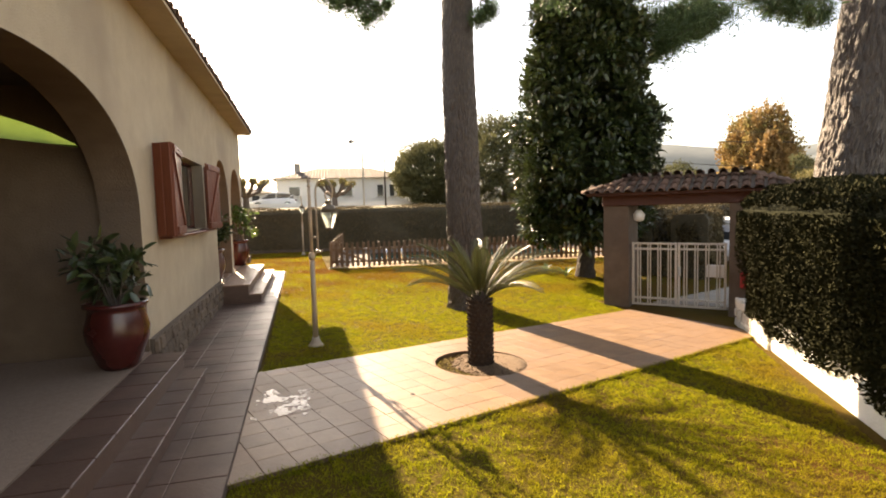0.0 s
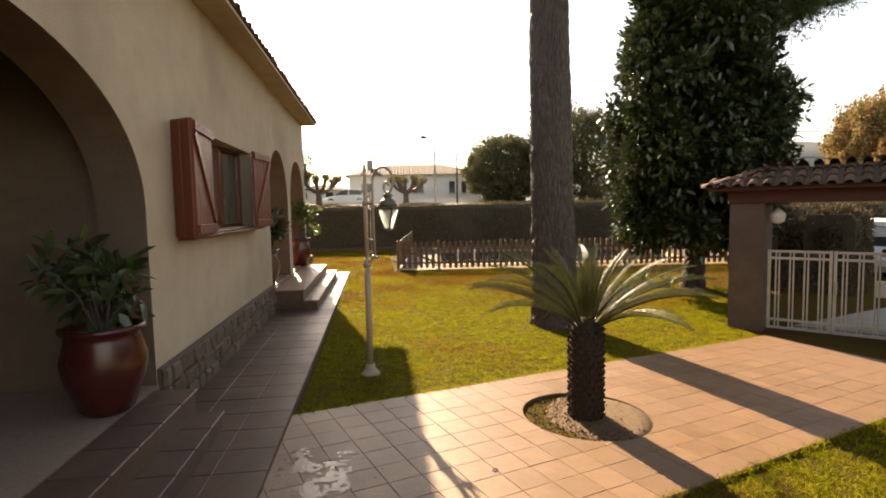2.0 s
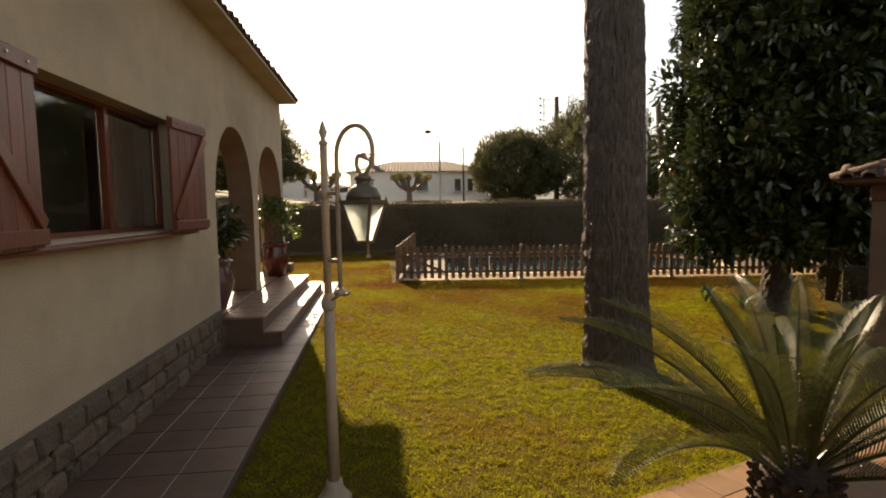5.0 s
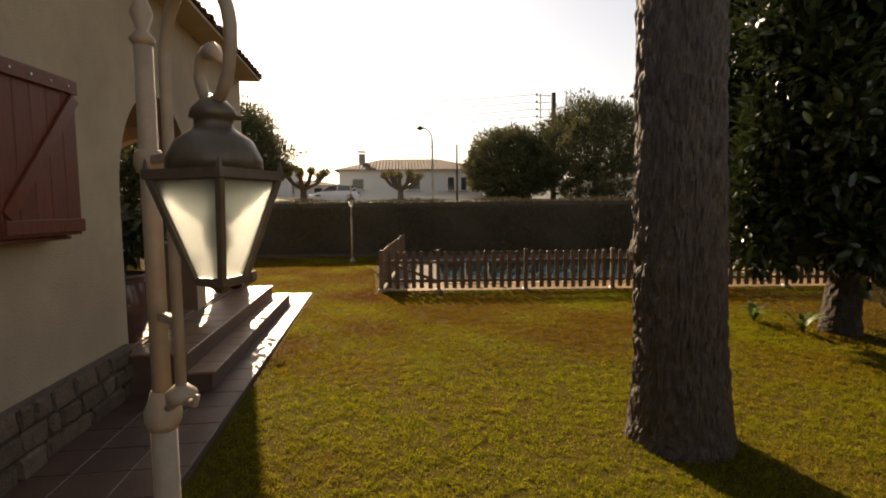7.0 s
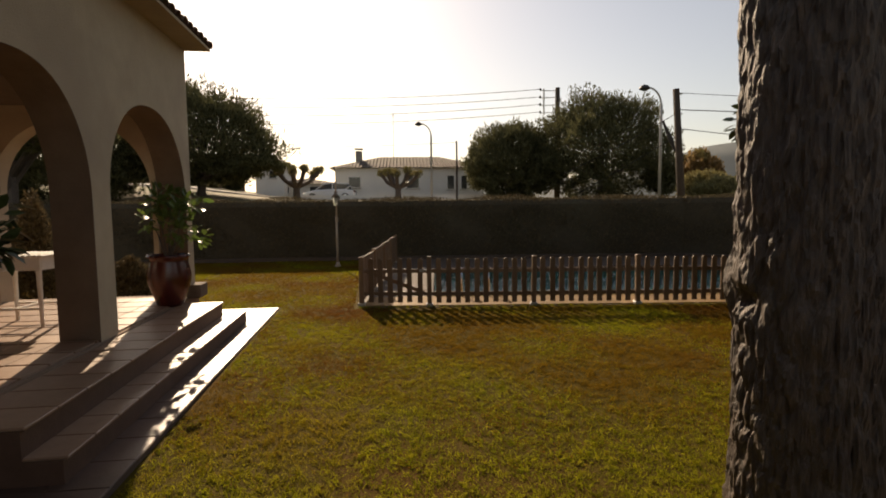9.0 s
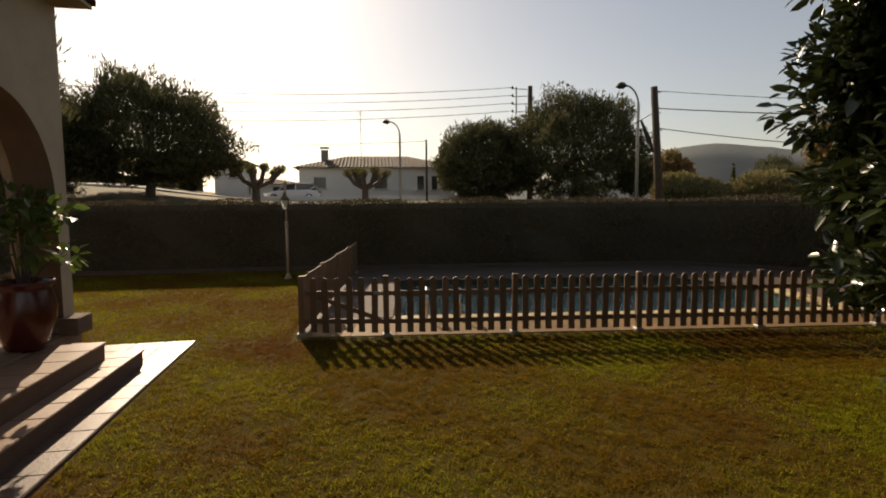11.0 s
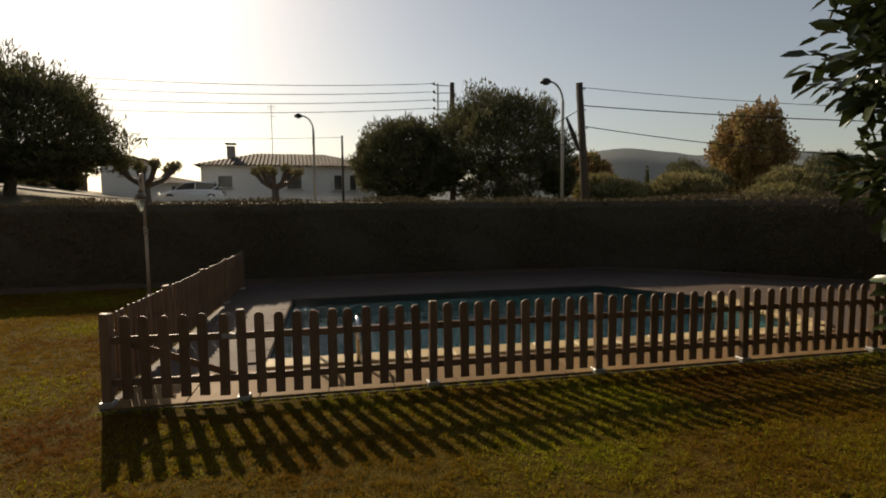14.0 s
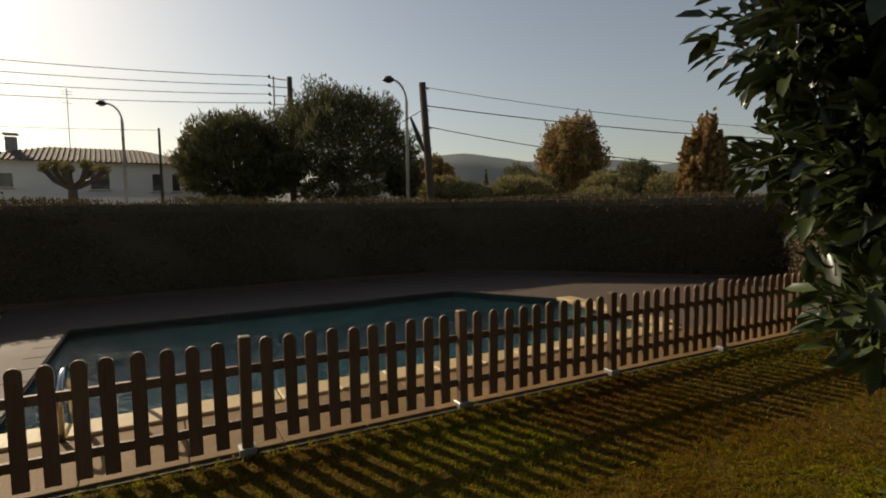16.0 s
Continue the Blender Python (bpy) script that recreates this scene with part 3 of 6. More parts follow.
endw = part("wall", arcade(0.0, 7.0, 0.0, EAVE_Z - 0.02, [(0.06, 2.0, 0.0, 1.85, 2.8), (2.6, 4.5, 0.0, 1.85, 2.8)], 0.28), M["render"], house, "cream rendered end wall with arches")
endw.matrix_world = pose(WX - WT, 15.22, 0, 0, 0, 90)
part("wall", boxed(-9.0, -6.3, 0, -8.8, 15.2, EAVE_Z - 0.03), M["render"], house)
part("wall", boxed(-9.0, -6.28, 0, WX - 0.004, -6.0, EAVE_Z - 0.03), M["render"], house)
part("partition_wall", boxed(-8.79, 10.36, 0, WX - WT - 0.002, 10.64, 2.96), M["render"], house)
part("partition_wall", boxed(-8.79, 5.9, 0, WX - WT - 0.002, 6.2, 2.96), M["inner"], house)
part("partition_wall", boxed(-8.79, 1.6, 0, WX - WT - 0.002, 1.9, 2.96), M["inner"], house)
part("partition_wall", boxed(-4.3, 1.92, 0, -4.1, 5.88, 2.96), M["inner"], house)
part("partition_wall", boxed(-6.6, 10.66, 0, -6.4, 14.92, 2.96), M["render"], house)
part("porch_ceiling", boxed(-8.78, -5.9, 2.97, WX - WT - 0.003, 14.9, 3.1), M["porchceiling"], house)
part("porch_floor", boxed(-6.35, 10.68, 0.0, WX + 0.02, 15.3, 0.385), M["grout"], house)
part("porch_floor", boxed(-4.05, 1.95, 0.0, WX + 0.02, 5.85, 0.345), M["grout"], house)

# steps of the porches: (y0, y1, x edge, top)
for y0, y1, xe, z in ((10.55, 14.66, -1.04, 0.375), (10.55, 15.02, -0.82, 0.19), (2.3, 5.72, -1.22, 0.345), (2.3, 5.68, -1.02, 0.17)):
    part("step", boxed(WX - 0.001 if z > 0.3 else WX + 0.001, y0, 0.0, xe, y1, z - 0.022), M["riser"], house)
    n_t = max(1, round((y1 - y0) / 0.33))
    w_ = (y1 - y0) / n_t
    x0 = WX + 0.03 if z > 0.3 else (-1.05 if y0 > 8 else -1.23)
    # near steps take the darker path tile in place of their shade
    tm = mesh_of(boxed(x0 - xe, -w_ / 2 + 0.004, -0.022, 0.025, w_ / 2 - 0.004, 0, bevel=0.006), "step_tile", M["steptile" if y0 > 8 else "pathtile"])
    for i in range(n_t):
        o = new("step_tile", tm)
        o.parent = house
        o.location = (xe, y0 + (i + 0.5) * w_, z)
part("plinth", boxed(-1.86, 14.95, 0.386, -1.4, 15.28, 0.57, bevel=0.01), M["stone"], house, "low stone plinth at the end of the porch")

# eaves, roof
SL = math.tan(radians(19))
EX = -1.25
bm = bmesh.new()
y0, y1 = -6.5, 15.32
roof = part("roof", bmesh.new(), M["rooftile_far"], house, "sloping roof of curved clay tiles")
vs = [bm.verts.new(p) for p in ((EX + 0.04, y0, EAVE_Z), (EX + 0.04, y1, EAVE_Z), (-5.2, y1, EAVE_Z + 4 * SL), (-5.2, y0, EAVE_Z + 4 * SL), (-9.3, y1, EAVE_Z), (-9.3, y0, EAVE_Z))]
bm.faces.new((vs[0], vs[1], vs[2], vs[3]))
bm.faces.new((vs[3], vs[2], vs[4], vs[5]))
bm.faces.new((vs[0], vs[5], vs[4], vs[1]))
bm.faces.new((vs[1], vs[4], vs[2]))
bm.faces.new((vs[0], vs[3], vs[5]))
bmesh.ops.recalc_face_normals(bm, faces=bm.faces)
bm.to_mesh(roof.data)
bm.free()
part("eave_board", boxed(WX - 0.02, -6.4, EAVE_Z - 0.05, EX + 0.03, 15.28, EAVE_Z - 0.015), M["render"], roof)


def half_pipe(r0, r1, length, thick=0.016, sides=7):
    """A curved clay tile lying along -x, wide end at the origin."""
    bm = bmesh.new()
    rows = []
    for x, r in ((0, r0), (-length, r1)):
        for q in (r, r - thick):
            rows.append([bm.verts.new((x, q * math.cos(a), q * math.sin(a) * 0.85)) for a in np.linspace(0, math.pi, sides)])
    o0, i0, o1, i1 = rows
    for k in range(sides - 1):
        bm.faces.new((o0[k], o0[k + 1], o1[k + 1], o1[k]))
        bm.faces.new((i0[k + 1], i0[k], i1[k], i1[k + 1]))
        bm.faces.new((o0[k + 1], o0[k], i0[k], i0[k + 1]))
    bmesh.ops.recalc_face_normals(bm, faces=bm.faces)
    return bm


tile_me = mesh_of(half_pipe(0.095, 0.075, 0.45), "roof_tile", M["rooftile"], True)
tile_slope = math.degrees(math.atan(SL))
n_col = 98
for i in range(n_col):
    y = 15.25 - i * 0.2
    for row in range(3 if i < 50 else 1):
        o = new("roof_tile", tile_me)
        o.parent = roof
        x = EX + 0.03 - row * 0.36 * math.cos(radians(tile_slope))
        o.matrix_world = pose(x + random.uniform(-0.015, 0.015), y, EAVE_Z + 0.0 + (EX + 0.03 - x) * SL + 0.012 * row, random.uniform(-2, 2), tile_slope - 2, random.uniform(-1.5, 1.5))

# stone base of the wall
base = part("stone_base", boxed(WX - 0.001, 5.87, 0.0, WX + 0.03, 10.6, 0.44), M["mortar"], house, "rubble stone base of the wall")
random.seed(5)
zrow = 0.0
while zrow < 0.40:
    h_ = min(random.uniform(0.11, 0.17), 0.45 - zrow)
    y = 5.88
    while y < 10.5:
        w_ = min(random.uniform(0.13, 0.34), 10.6 - y)
        bm = boxed(-0.02, -w_ / 2 + 0.008, -h_ / 2 + 0.008, 0.03, w_ / 2 - 0.008, h_ / 2 - 0.008, bevel=0.018)
        for v in bm.verts:
            v.co += Vector((random.uniform(-0.008, 0.012), random.uniform(-0.012, 0.012), random.uniform(-0.01, 0.01)))
        o = part("stone", bm, M["stone"], base)
        o.location = (WX + 0.035, y + w_ / 2, zrow + h_ / 2 + 0.004)
        y += w_
    zrow += h_
part("stone_cap", boxed(WX - 0.001, 5.87, 0.442, WX + 0.05, 10.6, 0.465), M["mortar"], house)

# window with folding shutters
win = empty("window", "wide window with red-brown wooden folding shutters half open", "window")
part("window_sill", boxed(WX - 0.25, 6.5, 1.448, -1.405, 9.6, 1.478, bevel=0.006), M["redwood"], win)
for y in (6.46, 7.45, 8.46, 9.44):
    part("window_frame", boxed(-1.78, y, 1.48, -1.71, y + 0.06, 2.55), M["redwood"], win)
for z in (1.481, 2.49):
    part("window_frame", boxed(-1.775, 6.46, z, -1.715, 9.5, z + 0.055), M["redwood"], win)
for y in (6.53, 7.52, 8.53):
    p_ = part("pane", boxed(-1.752, y, 1.54, -1.746, y + 0.9, 2.48), M["glass"], win)
    p_.visible_shadow = False
for y0, y1 in ((8.75, 9.42), (6.55, 7.0)):
    bm = bmesh.new()
    ny = 40
    lo = [bm.verts.new((-1.86 + 0.025 * math.sin(i * 1.1), y0 + (y1 - y0) * i / ny, 1.5)) for i in range(ny + 1)]
    hi = [bm.verts.new((-1.86 + 0.02 * math.sin(i * 1.1 + 0.3), y0 + (y1 - y0) * i / ny, 2.54)) for i in range(ny + 1)]
    for i in range(ny):
        bm.faces.new((lo[i], lo[i + 1], hi[i + 1], hi[i]))
    tagged(part("curtain", bm, M["curtain"], None, smooth=True), "pale curtain hanging behind the window", "curtain")


def shutter(p0, p1, flip, z0=1.482, z1=2.5, plain=False):
    """A leaf of upright boards with battens and a brace, from p0 to p1 in plan."""
    p0, p1 = Vector(p0), Vector(p1)
    w = (p1 - p0).length
    leaf = empty("shutter", "", "")
    n_b = max(2, round(w / 0.14))
    for i in range(n_b):
        part("board", boxed(i * w / n_b + 0.0015, -0.012, 0, (i + 1) * w / n_b - 0.0015, 0.012, z1 - z0, bevel=0.004), M["shutterwood"], leaf)
    if not plain:
        for z in (0.02, z1 - z0 - 0.1):
            part("batten", boxed(0.0, -0.036, z, w, -0.013, z + 0.085, bevel=0.004), M["shutterwood"], leaf)
        h = z1 - z0 - 0.2
        d = math.atan2(h, w) if flip else math.atan2(h, -w)
        L = math.hypot(w, h) - 0.06
        part("brace", box(bmesh.new(), -L / 2, -0.034, -0.04, L / 2, -0.014, 0.04, bevel=0.004, m=pose(w / 2, 0, (z1 - z0) / 2, 0, -math.degrees(d), 0)), M["redwood"], leaf)
        for k in range(4):
            part("bolt", lathe([(0.009, 0), (0.009, 0.006), (0.004, 0.009)], 8), M["steel"], leaf).matrix_world = pose(w * (0.14 + 0.24 * k), -0.036, z1 - z0 - 0.058, 90, 0, 0)
    leaf.parent = win
    leaf.matrix_world = pose(p0.x, p0.y, z0, 0, 0, math.degrees(math.atan2(p1.y - p0.y, p1.x - p0.x)))
    return leaf


shutter((-1.535, 6.44), (-1.335, 6.30), False, plain=True)
shutter((-1.325, 6.30), (-1.40, 7.07), False)
shutter((-1.40, 8.9), (-1.325, 9.56), True)
shutter((-1.335, 9.57), (-1.535, 9.52), False, plain=True)

# wet patches on the paving
pud = bmesh.new()
for i in range(64):
    for j in range(70):
        cx, cy = -0.5 + i * 0.016, 4.2 + j * 0.016
        fall = 1.2 * math.hypot((cx + 0.24) / 0.4, (cy - 4.86) / 0.5) ** 2
        if noise.noise(Vector((cx * 6.5, cy * 6.5, 3.0))) + 0.8 * noise.noise(Vector((cx * 24, cy * 24, 1.0))) - 0.55 * fall > -0.02:
            pud.faces.new([pud.verts.new((cx + a, cy + b, gz(cx + a, cy + b) + 0.0335)) for a, b in ((0, 0), (0.016, 0), (0.016, 0.016), (0, 0.016))])
bmesh.ops.remove_doubles(pud, verts=pud.verts, dist=0.001)
tagged(part("puddle", pud, M["wet"]), "thin wet patches drying on the terracotta tiles", "puddle", kind="stuff")
# ---- pool fence ----
fd = FENCE_D.normalized()
fang = math.degrees(math.atan2(fd.y, fd.x))


def picket_mesh(h, w=0.082, t=0.02):
    bm = bmesh.new()
    top = [(w / 2 * math.cos(a), h - w / 2 + w / 2 * math.sin(a)) for a in np.linspace(0, math.pi, 7)]
    prof = [(-w / 2, 0.0), (w / 2, 0.0)] + top
    a = [bm.verts.new((x, -t / 2, z)) for x, z in prof]
    b = [bm.verts.new((x, t / 2, z)) for x, z in prof]
    bm.faces.new(a)
    bm.faces.new(b[::-1])
    for i in range(len(prof)):
        j = (i + 1) % len(prof)
        bm.faces.new((a[j], a[i], b[i], b[j]))
    bmesh.ops.recalc_face_normals(bm, faces=bm.faces)
    return mesh_of(bm, "picket", M["fencewood"])


PICKET = picket_mesh(0.72)
POST = mesh_of(boxed(-0.037, -0.037, 0, 0.037, 0.037, 0.805, bevel=0.008), "post", M["fencewood"])
FOOT = mesh_of(boxed(-0.055, -0.055, 0, 0.055, 0.055, 0.05, bevel=0.004), "post_shoe", M["greymetal"])


def fence_panel(name, a, b, label, pickets=11, post_a=True, post_b=False, z=0.012, brace=False):
    """A fence panel from a to b in plan: two rails, round-topped pickets, posts."""
    a, b = Vector(a), Vector(b)
    d = b - a
    L = d.length
    root = empty(name, label, "gate" if brace else "fence", "" if brace else "pool fence panels", m=pose(a.x, a.y, z, 0, 0, math.degrees(math.atan2(d.y, d.x))))
    for h in (0.2, 0.57):
        part("rail", boxed(0.034, 0.012, h - 0.03, L - 0.034, 0.045, h + 0.03, bevel=0.004), M["fencewood"], root)
    for i in range(pickets):
        o = new("picket", PICKET)
        o.parent = root
        o.matrix_basis = pose(L * (i + 1) / (pickets + 1) + random.uniform(-0.006, 0.006), 0, 0.06 + random.uniform(-0.006, 0.006), 0, random.uniform(-0.8, 0.8), 0)
    for on, x in ((post_a, 0), (post_b, L)):
        if on:
            o = new("post", POST)
            o.parent = root
            o.matrix_basis = pose(x, 0, 0, random.uniform(-0.7, 0.7), random.uniform(-0.7, 0.7), 0)
            s = new("post_shoe", FOOT)
            s.parent = root
            s.matrix_basis = pose(x, 0, 0)
    if brace:
        h = math.atan2(0.37, L - 0.1)
        part("brace", box(bmesh.new(), -L / 2 + 0.05, 0.05, -0.03, L / 2 - 0.05, 0.07, 0.03, bevel=0.004, m=pose(L / 2, 0, 0.385, 0, math.degrees(h), 0)), M["fencewood"], root)
        part("latch", boxed(L - 0.16, -0.03, 0.56, L - 0.04, -0.012, 0.6, bevel=0.004), M["greymetal"], root)
    return root


random.seed(9)
for i in range(6):
    a, b = FENCE_O + FENCE_D * i, FENCE_O + FENCE_D * (i + 1)
    fence_panel("picket_fence", a, b, "brown wooden picket fence panel with rounded tops beside the pool", 10, True, i == 5)
CORNER = Vector((0.78, 15.95))
fence_panel("picket_gate", CORNER, FENCE_O, "low wooden picket gate with diagonal brace at the pool", 6, True, False, brace=True)
FAR_L = Vector((1.62, 22.6))
for i in range(4):
    fence_panel("picket_fence", CORNER + (FAR_L - CORNER) * i / 4, CORNER + (FAR_L - CORNER) * (i + 1) / 4, "brown wooden picket fence panel running to the hedge", 11, i > 0, i == 3)

# ---- lamps ----


def lantern_lamp(name, label, m):
    """A garden lamp: post with collar, crook with a curl, hanging six-sided lantern."""
    root = empty(name, label, "garden lamp", "garden lamps")
    part("base", lathe([(0.10, 0), (0.10, 0.015), (0.085, 0.03), (0.055, 0.07), (0.045, 0.12)], 16), M["lamp_paint"], root, smooth=True)
    part("lower_post", lathe([(0.036, 0.1), (0.031, 0.6), (0.031, 1.18)], 16), M["lamp_paint"], root, smooth=True)
    part("collar", lathe([(0.032, 1.14), (0.042, 1.16), (0.044, 1.19), (0.034, 1.21), (0.026, 1.24)], 16), M["lamp_paint"], root, smooth=True)
    part("upper_post", lathe([(0.0225, 1.2), (0.0215, 2.085)], 14), M["lamp_paint"], root, smooth=True)
    part("ring", lathe([(0.027, 1.78), (0.034, 1.795), (0.034, 1.82), (0.027, 1.835)], 14), M["lamp_paint"], root, smooth=True)
    part("finial", lathe([(0.0215, 2.08), (0.03, 2.095), (0.012, 2.115), (0.026, 2.155), (0.012, 2.195), (0.002, 2.225)], 12), M["lamp_paint"], root, smooth=True)
    arc = [(0.118, 0, 1.27), (0.118, 0, 1.6), (0.118, 0, 1.97)]
    arc += [(0.272 - 0.154 * math.cos(a), 0, 2.01 + 0.152 * math.sin(a)) for a in np.linspace(0.1, math.pi * 0.95, 14)]
    arc += [(0.423, 0, 1.995), (0.408, 0, 1.945), (0.376, 0, 1.91), (0.342, 0, 1.903), (0.308, 0, 1.92), (0.29, 0, 1.955), (0.297, 0, 1.99), (0.322, 0, 2.005)]
    part("crook", tube(bmesh.new(), arc, [0.013] * 17 + [0.012] * (len(arc) - 17), 10), M["lamp_paint"], root, smooth=True)
    part("scroll_leaf", tube(bmesh.new(), [(0.314, 0, 2.002), (0.35, 0, 1.998), (0.396, 0, 1.965)], [0.012, 0.02, 0.003], 8), M["lamp_paint"], root, smooth=True)
    part("cup", lathe([(0.013, 1.235), (0.034, 1.24), (0.036, 1.262), (0.016, 1.28)], 12, (0.118, 0, 0)), M["lamp_paint"], root, smooth=True)
    part("hook", tube(bmesh.new(), [(0.118, 0, 1.262), (0.15, 0, 1.245), (0.185, 0, 1.25), (0.205, 0, 1.272)], [0.012, 0.011, 0.01, 0.006], 8), M["lamp_paint"], root, smooth=True)
    part("strut", tube(bmesh.new(), [(0.03, 0, 1.2), (0.075, 0, 1.222), (0.118, 0, 1.25)], 0.01, 8), M["lamp_paint"], root, smooth=True)
    for z in (1.43, 1.81):
        part("clamp", boxed(-0.005, -0.01, z - 0.011, 0.123, 0.01, z + 0.011, bevel=0.003), M["lamp_paint"], root)
    lan = empty("lantern", "", "")
    lan.parent = root
    k = 4
    zt, zb, rt, rb = 1.757, 1.55, 0.118, 0.046
    corner = lambda rad, z: [(rad * math.cos(2 * math.pi * i / k), rad * math.sin(2 * math.pi * i / k), z) for i in range(k)]
    part("rim", lathe([(rt - 0.004, zt - 0.012), (rt + 0.014, zt - 0.008), (rt + 0.014, zt + 0.01), (rt - 0.03, zt + 0.012)], 4), M["bronze"], lan)
    part("dome", lathe([(0.092, zt + 0.011), (0.09, zt + 0.035), (0.074, zt + 0.068), (0.046, zt + 0.088), (0.037, zt + 0.095), (0.037, zt + 0.112), (0.046, zt + 0.114), (0.042, zt + 0.13), (0.026, zt + 0.147), (0.01, zt + 0.156)], 20), M["bronze"], lan, smooth=True)
    part("spout", tube(bmesh.new(), [(0.035, 0, zt + 0.117), (0.062, 0, zt + 0.115)], [0.006, 0.004], 6), M["bronze"], lan)
    part("bottom_cap", lathe([(0.008, zb - 0.03), (0.02, zb - 0.018), (rb + 0.008, zb - 0.01), (rb + 0.008, zb + 0.005)], 4), M["bronze"], lan)
    tp, bt, fin = corner(rt, zt - 0.008), corner(rb, zb), corner(rt + 0.006, zt)
    for i in range(k):
        part("glazing_bar", tube(bmesh.new(), [tp[i], bt[i]], 0.0095, 6), M["bronze"], lan)
        part("corner_knob", tube(bmesh.new(), [(fin[i][0], fin[i][1], zt + 0.008), (fin[i][0], fin[i][1], zt + 0.03)], [0.007, 0.002], 6), M["bronze"], lan)
        bm = bmesh.new()
        j = (i + 1) % k
        f_ = bm.faces.new([bm.verts.new(q) for q in (bt[i], bt[j], tp[j], tp[i])])
        e_ = bmesh.ops.extrude_face_region(bm, geom=[f_])
        nrm = Vector(((tp[i][0] + tp[j][0]), (tp[i][1] + tp[j][1]), 0)).normalized()
        bmesh.ops.translate(bm, vec=-nrm * 0.003, verts=[v for v in e_["geom"] if isinstance(v, bmesh.types.BMVert)])
        bmesh.ops.recalc_face_normals(bm, faces=bm.faces)
        g_ = part("pane", bm, M["frosted"], lan, "frosted glass pane")
        g_.visible_shadow = False
    part("socket", lathe([(0.016, zt - 0.05), (0.016, zt - 0.01)], 10), M["white_paint"], lan)
    part("bulb", lathe([(0.004, zt - 0.14), (0.018, zt - 0.132), (0.028, zt - 0.108), (0.025, zt - 0.08), (0.012, zt - 0.06)], 12), M["white_paint"], lan, smooth=True)
    lan.matrix_basis = pose(0.342, 0, 0, 0, 0, 67)
    root.matrix_world = m
    return root


LAMP = Vector((0.102, 7.06))
lamp = lantern_lamp("garden_lamp", "cream painted garden lamp with hanging lantern on the lawn", pose(LAMP.x, LAMP.y, gz(*LAMP), 0, 0, -49))
lamp2 = copy_thing(lamp, pose(0.0, 22.0, 0.0, 0, 1.5, -88) @ Matrix.Diagonal((0.95, 0.95, 1.08, 1)))
lamp2["label"] = "cream painted garden lamp standing before the hedge"

# ---- entrance gate ----
GATE_Z = -0.27
gdir = (GATE_R - GATE_L).normalized()
gang = math.degrees(math.atan2(gdir.y, gdir.x))
GW = (GATE_R - GATE_L).length
GM = pose(GATE_L.x, GATE_L.y, GATE_Z, 0, 0, gang)   # x along the gate, y outwards to the street
portico = empty("gate_portico", "rendered entrance portico with a curved clay tile roof", "gatehouse", m=GM)
for x0, x1 in ((-0.5, -0.04), (GW + 0.04, GW + 0.52)):
    part("pillar", boxed(x0, -0.1, -0.1, x1, 0.75, 1.928), M["portico"], portico, "rendered pillar")
part("lintel", boxed(-0.52, -0.13, 1.93, GW + 0.54, 0.76, 2.16, bevel=0.01), M["soffit"], portico, "dark red painted timber lintel")
R0, R1, RF, RB, RZ, RH = -0.82, GW + 1.08, -0.4, 1.08, 2.17, 0.27
bm = bmesh.new()
v = [bm.verts.new(p) for p in ((R0, RF, RZ), (R1, RF, RZ), (R1, RB, RZ), (R0, RB, RZ), (R0 + 0.75, 0.34, RZ + RH), (R1 - 0.75, 0.34, RZ + RH))]
for q in ((0, 1, 5, 4), (1, 2, 5), (2, 3, 4, 5), (3, 0, 4), (0, 3, 2, 1)):
    bm.faces.new([v[i] for i in q])
proof = part("roof", bm, M["rooftile_far"], portico, "hipped roof of clay tiles")
part("soffit", boxed(R0 + 0.06, RF + 0.06, RZ - 0.05, R1 - 0.06, RB - 0.06, RZ - 0.004), M["soffit"], proof)
ptile = mesh_of(half_pipe(0.07, 0.056, 0.42), "roof_tile", M["rooftile"], True)
psl = math.degrees(math.atan2(RH, 0.76))
psx = math.degrees(math.atan2(RH, 0.75))
for side in (0, 1):
    for i in range(int((R1 - R0) / 0.185)):
        x = R0 + 0.1 + i * 0.185
        for row in range(3):
            lim = 0.76 * min(1, (x - R0) / 0.75, (R1 - x) / 0.75)
            t = row * 0.28 - 0.03
            if t > lim - 0.1 and row:
                continue
            o = new("roof_tile", ptile)
            o.parent = proof
            yy = RF + t if side == 0 else RB - t
            o.matrix_basis = pose(x, yy, RZ + max(t, 0) * RH / 0.76 + 0.012 * row, 0, 0, -90 if side == 0 else 90) @ pose(0, 0, 0, 0, psl - 3, 0)
for end in (0, 1):
    for i in range(int((RB - RF) / 0.185)):
        y = RF + 0.12 + i * 0.185
        for row in range(3):
            lim = 0.75 * min(1, (y - RF) / 0.76, (RB - y) / 0.76)
            t = row * 0.28 - 0.03
            if t > lim - 0.1 and row:
                continue
            o = new("roof_tile", ptile)
            o.parent = proof
            o.matrix_basis = pose(R0 + t if end == 0 else R1 - t, y, RZ + max(t, 0) * RH / 0.75 + 0.012 * row, 0, 0, 180 if end == 0 else 0) @ pose(0, 0, 0, 0, psx - 3, 0)
for i in range(7):
    o = new("ridge_tile", ptile)
    o.parent = proof
    o.matrix_basis = pose(R0 + 0.95 + i * 0.3, 0.34, RZ + RH - 0.02, 0, -4, 0)
ndial = tagged(part("wall_lantern", lathe([(0.03, 0), (0.09, 0.03), (0.11, 0.14), (0.06, 0.2), (0.02, 0.24)], 12), M["white_paint"], None, smooth=True), "small pale round lamp on the gate pillar", "wall lamp")
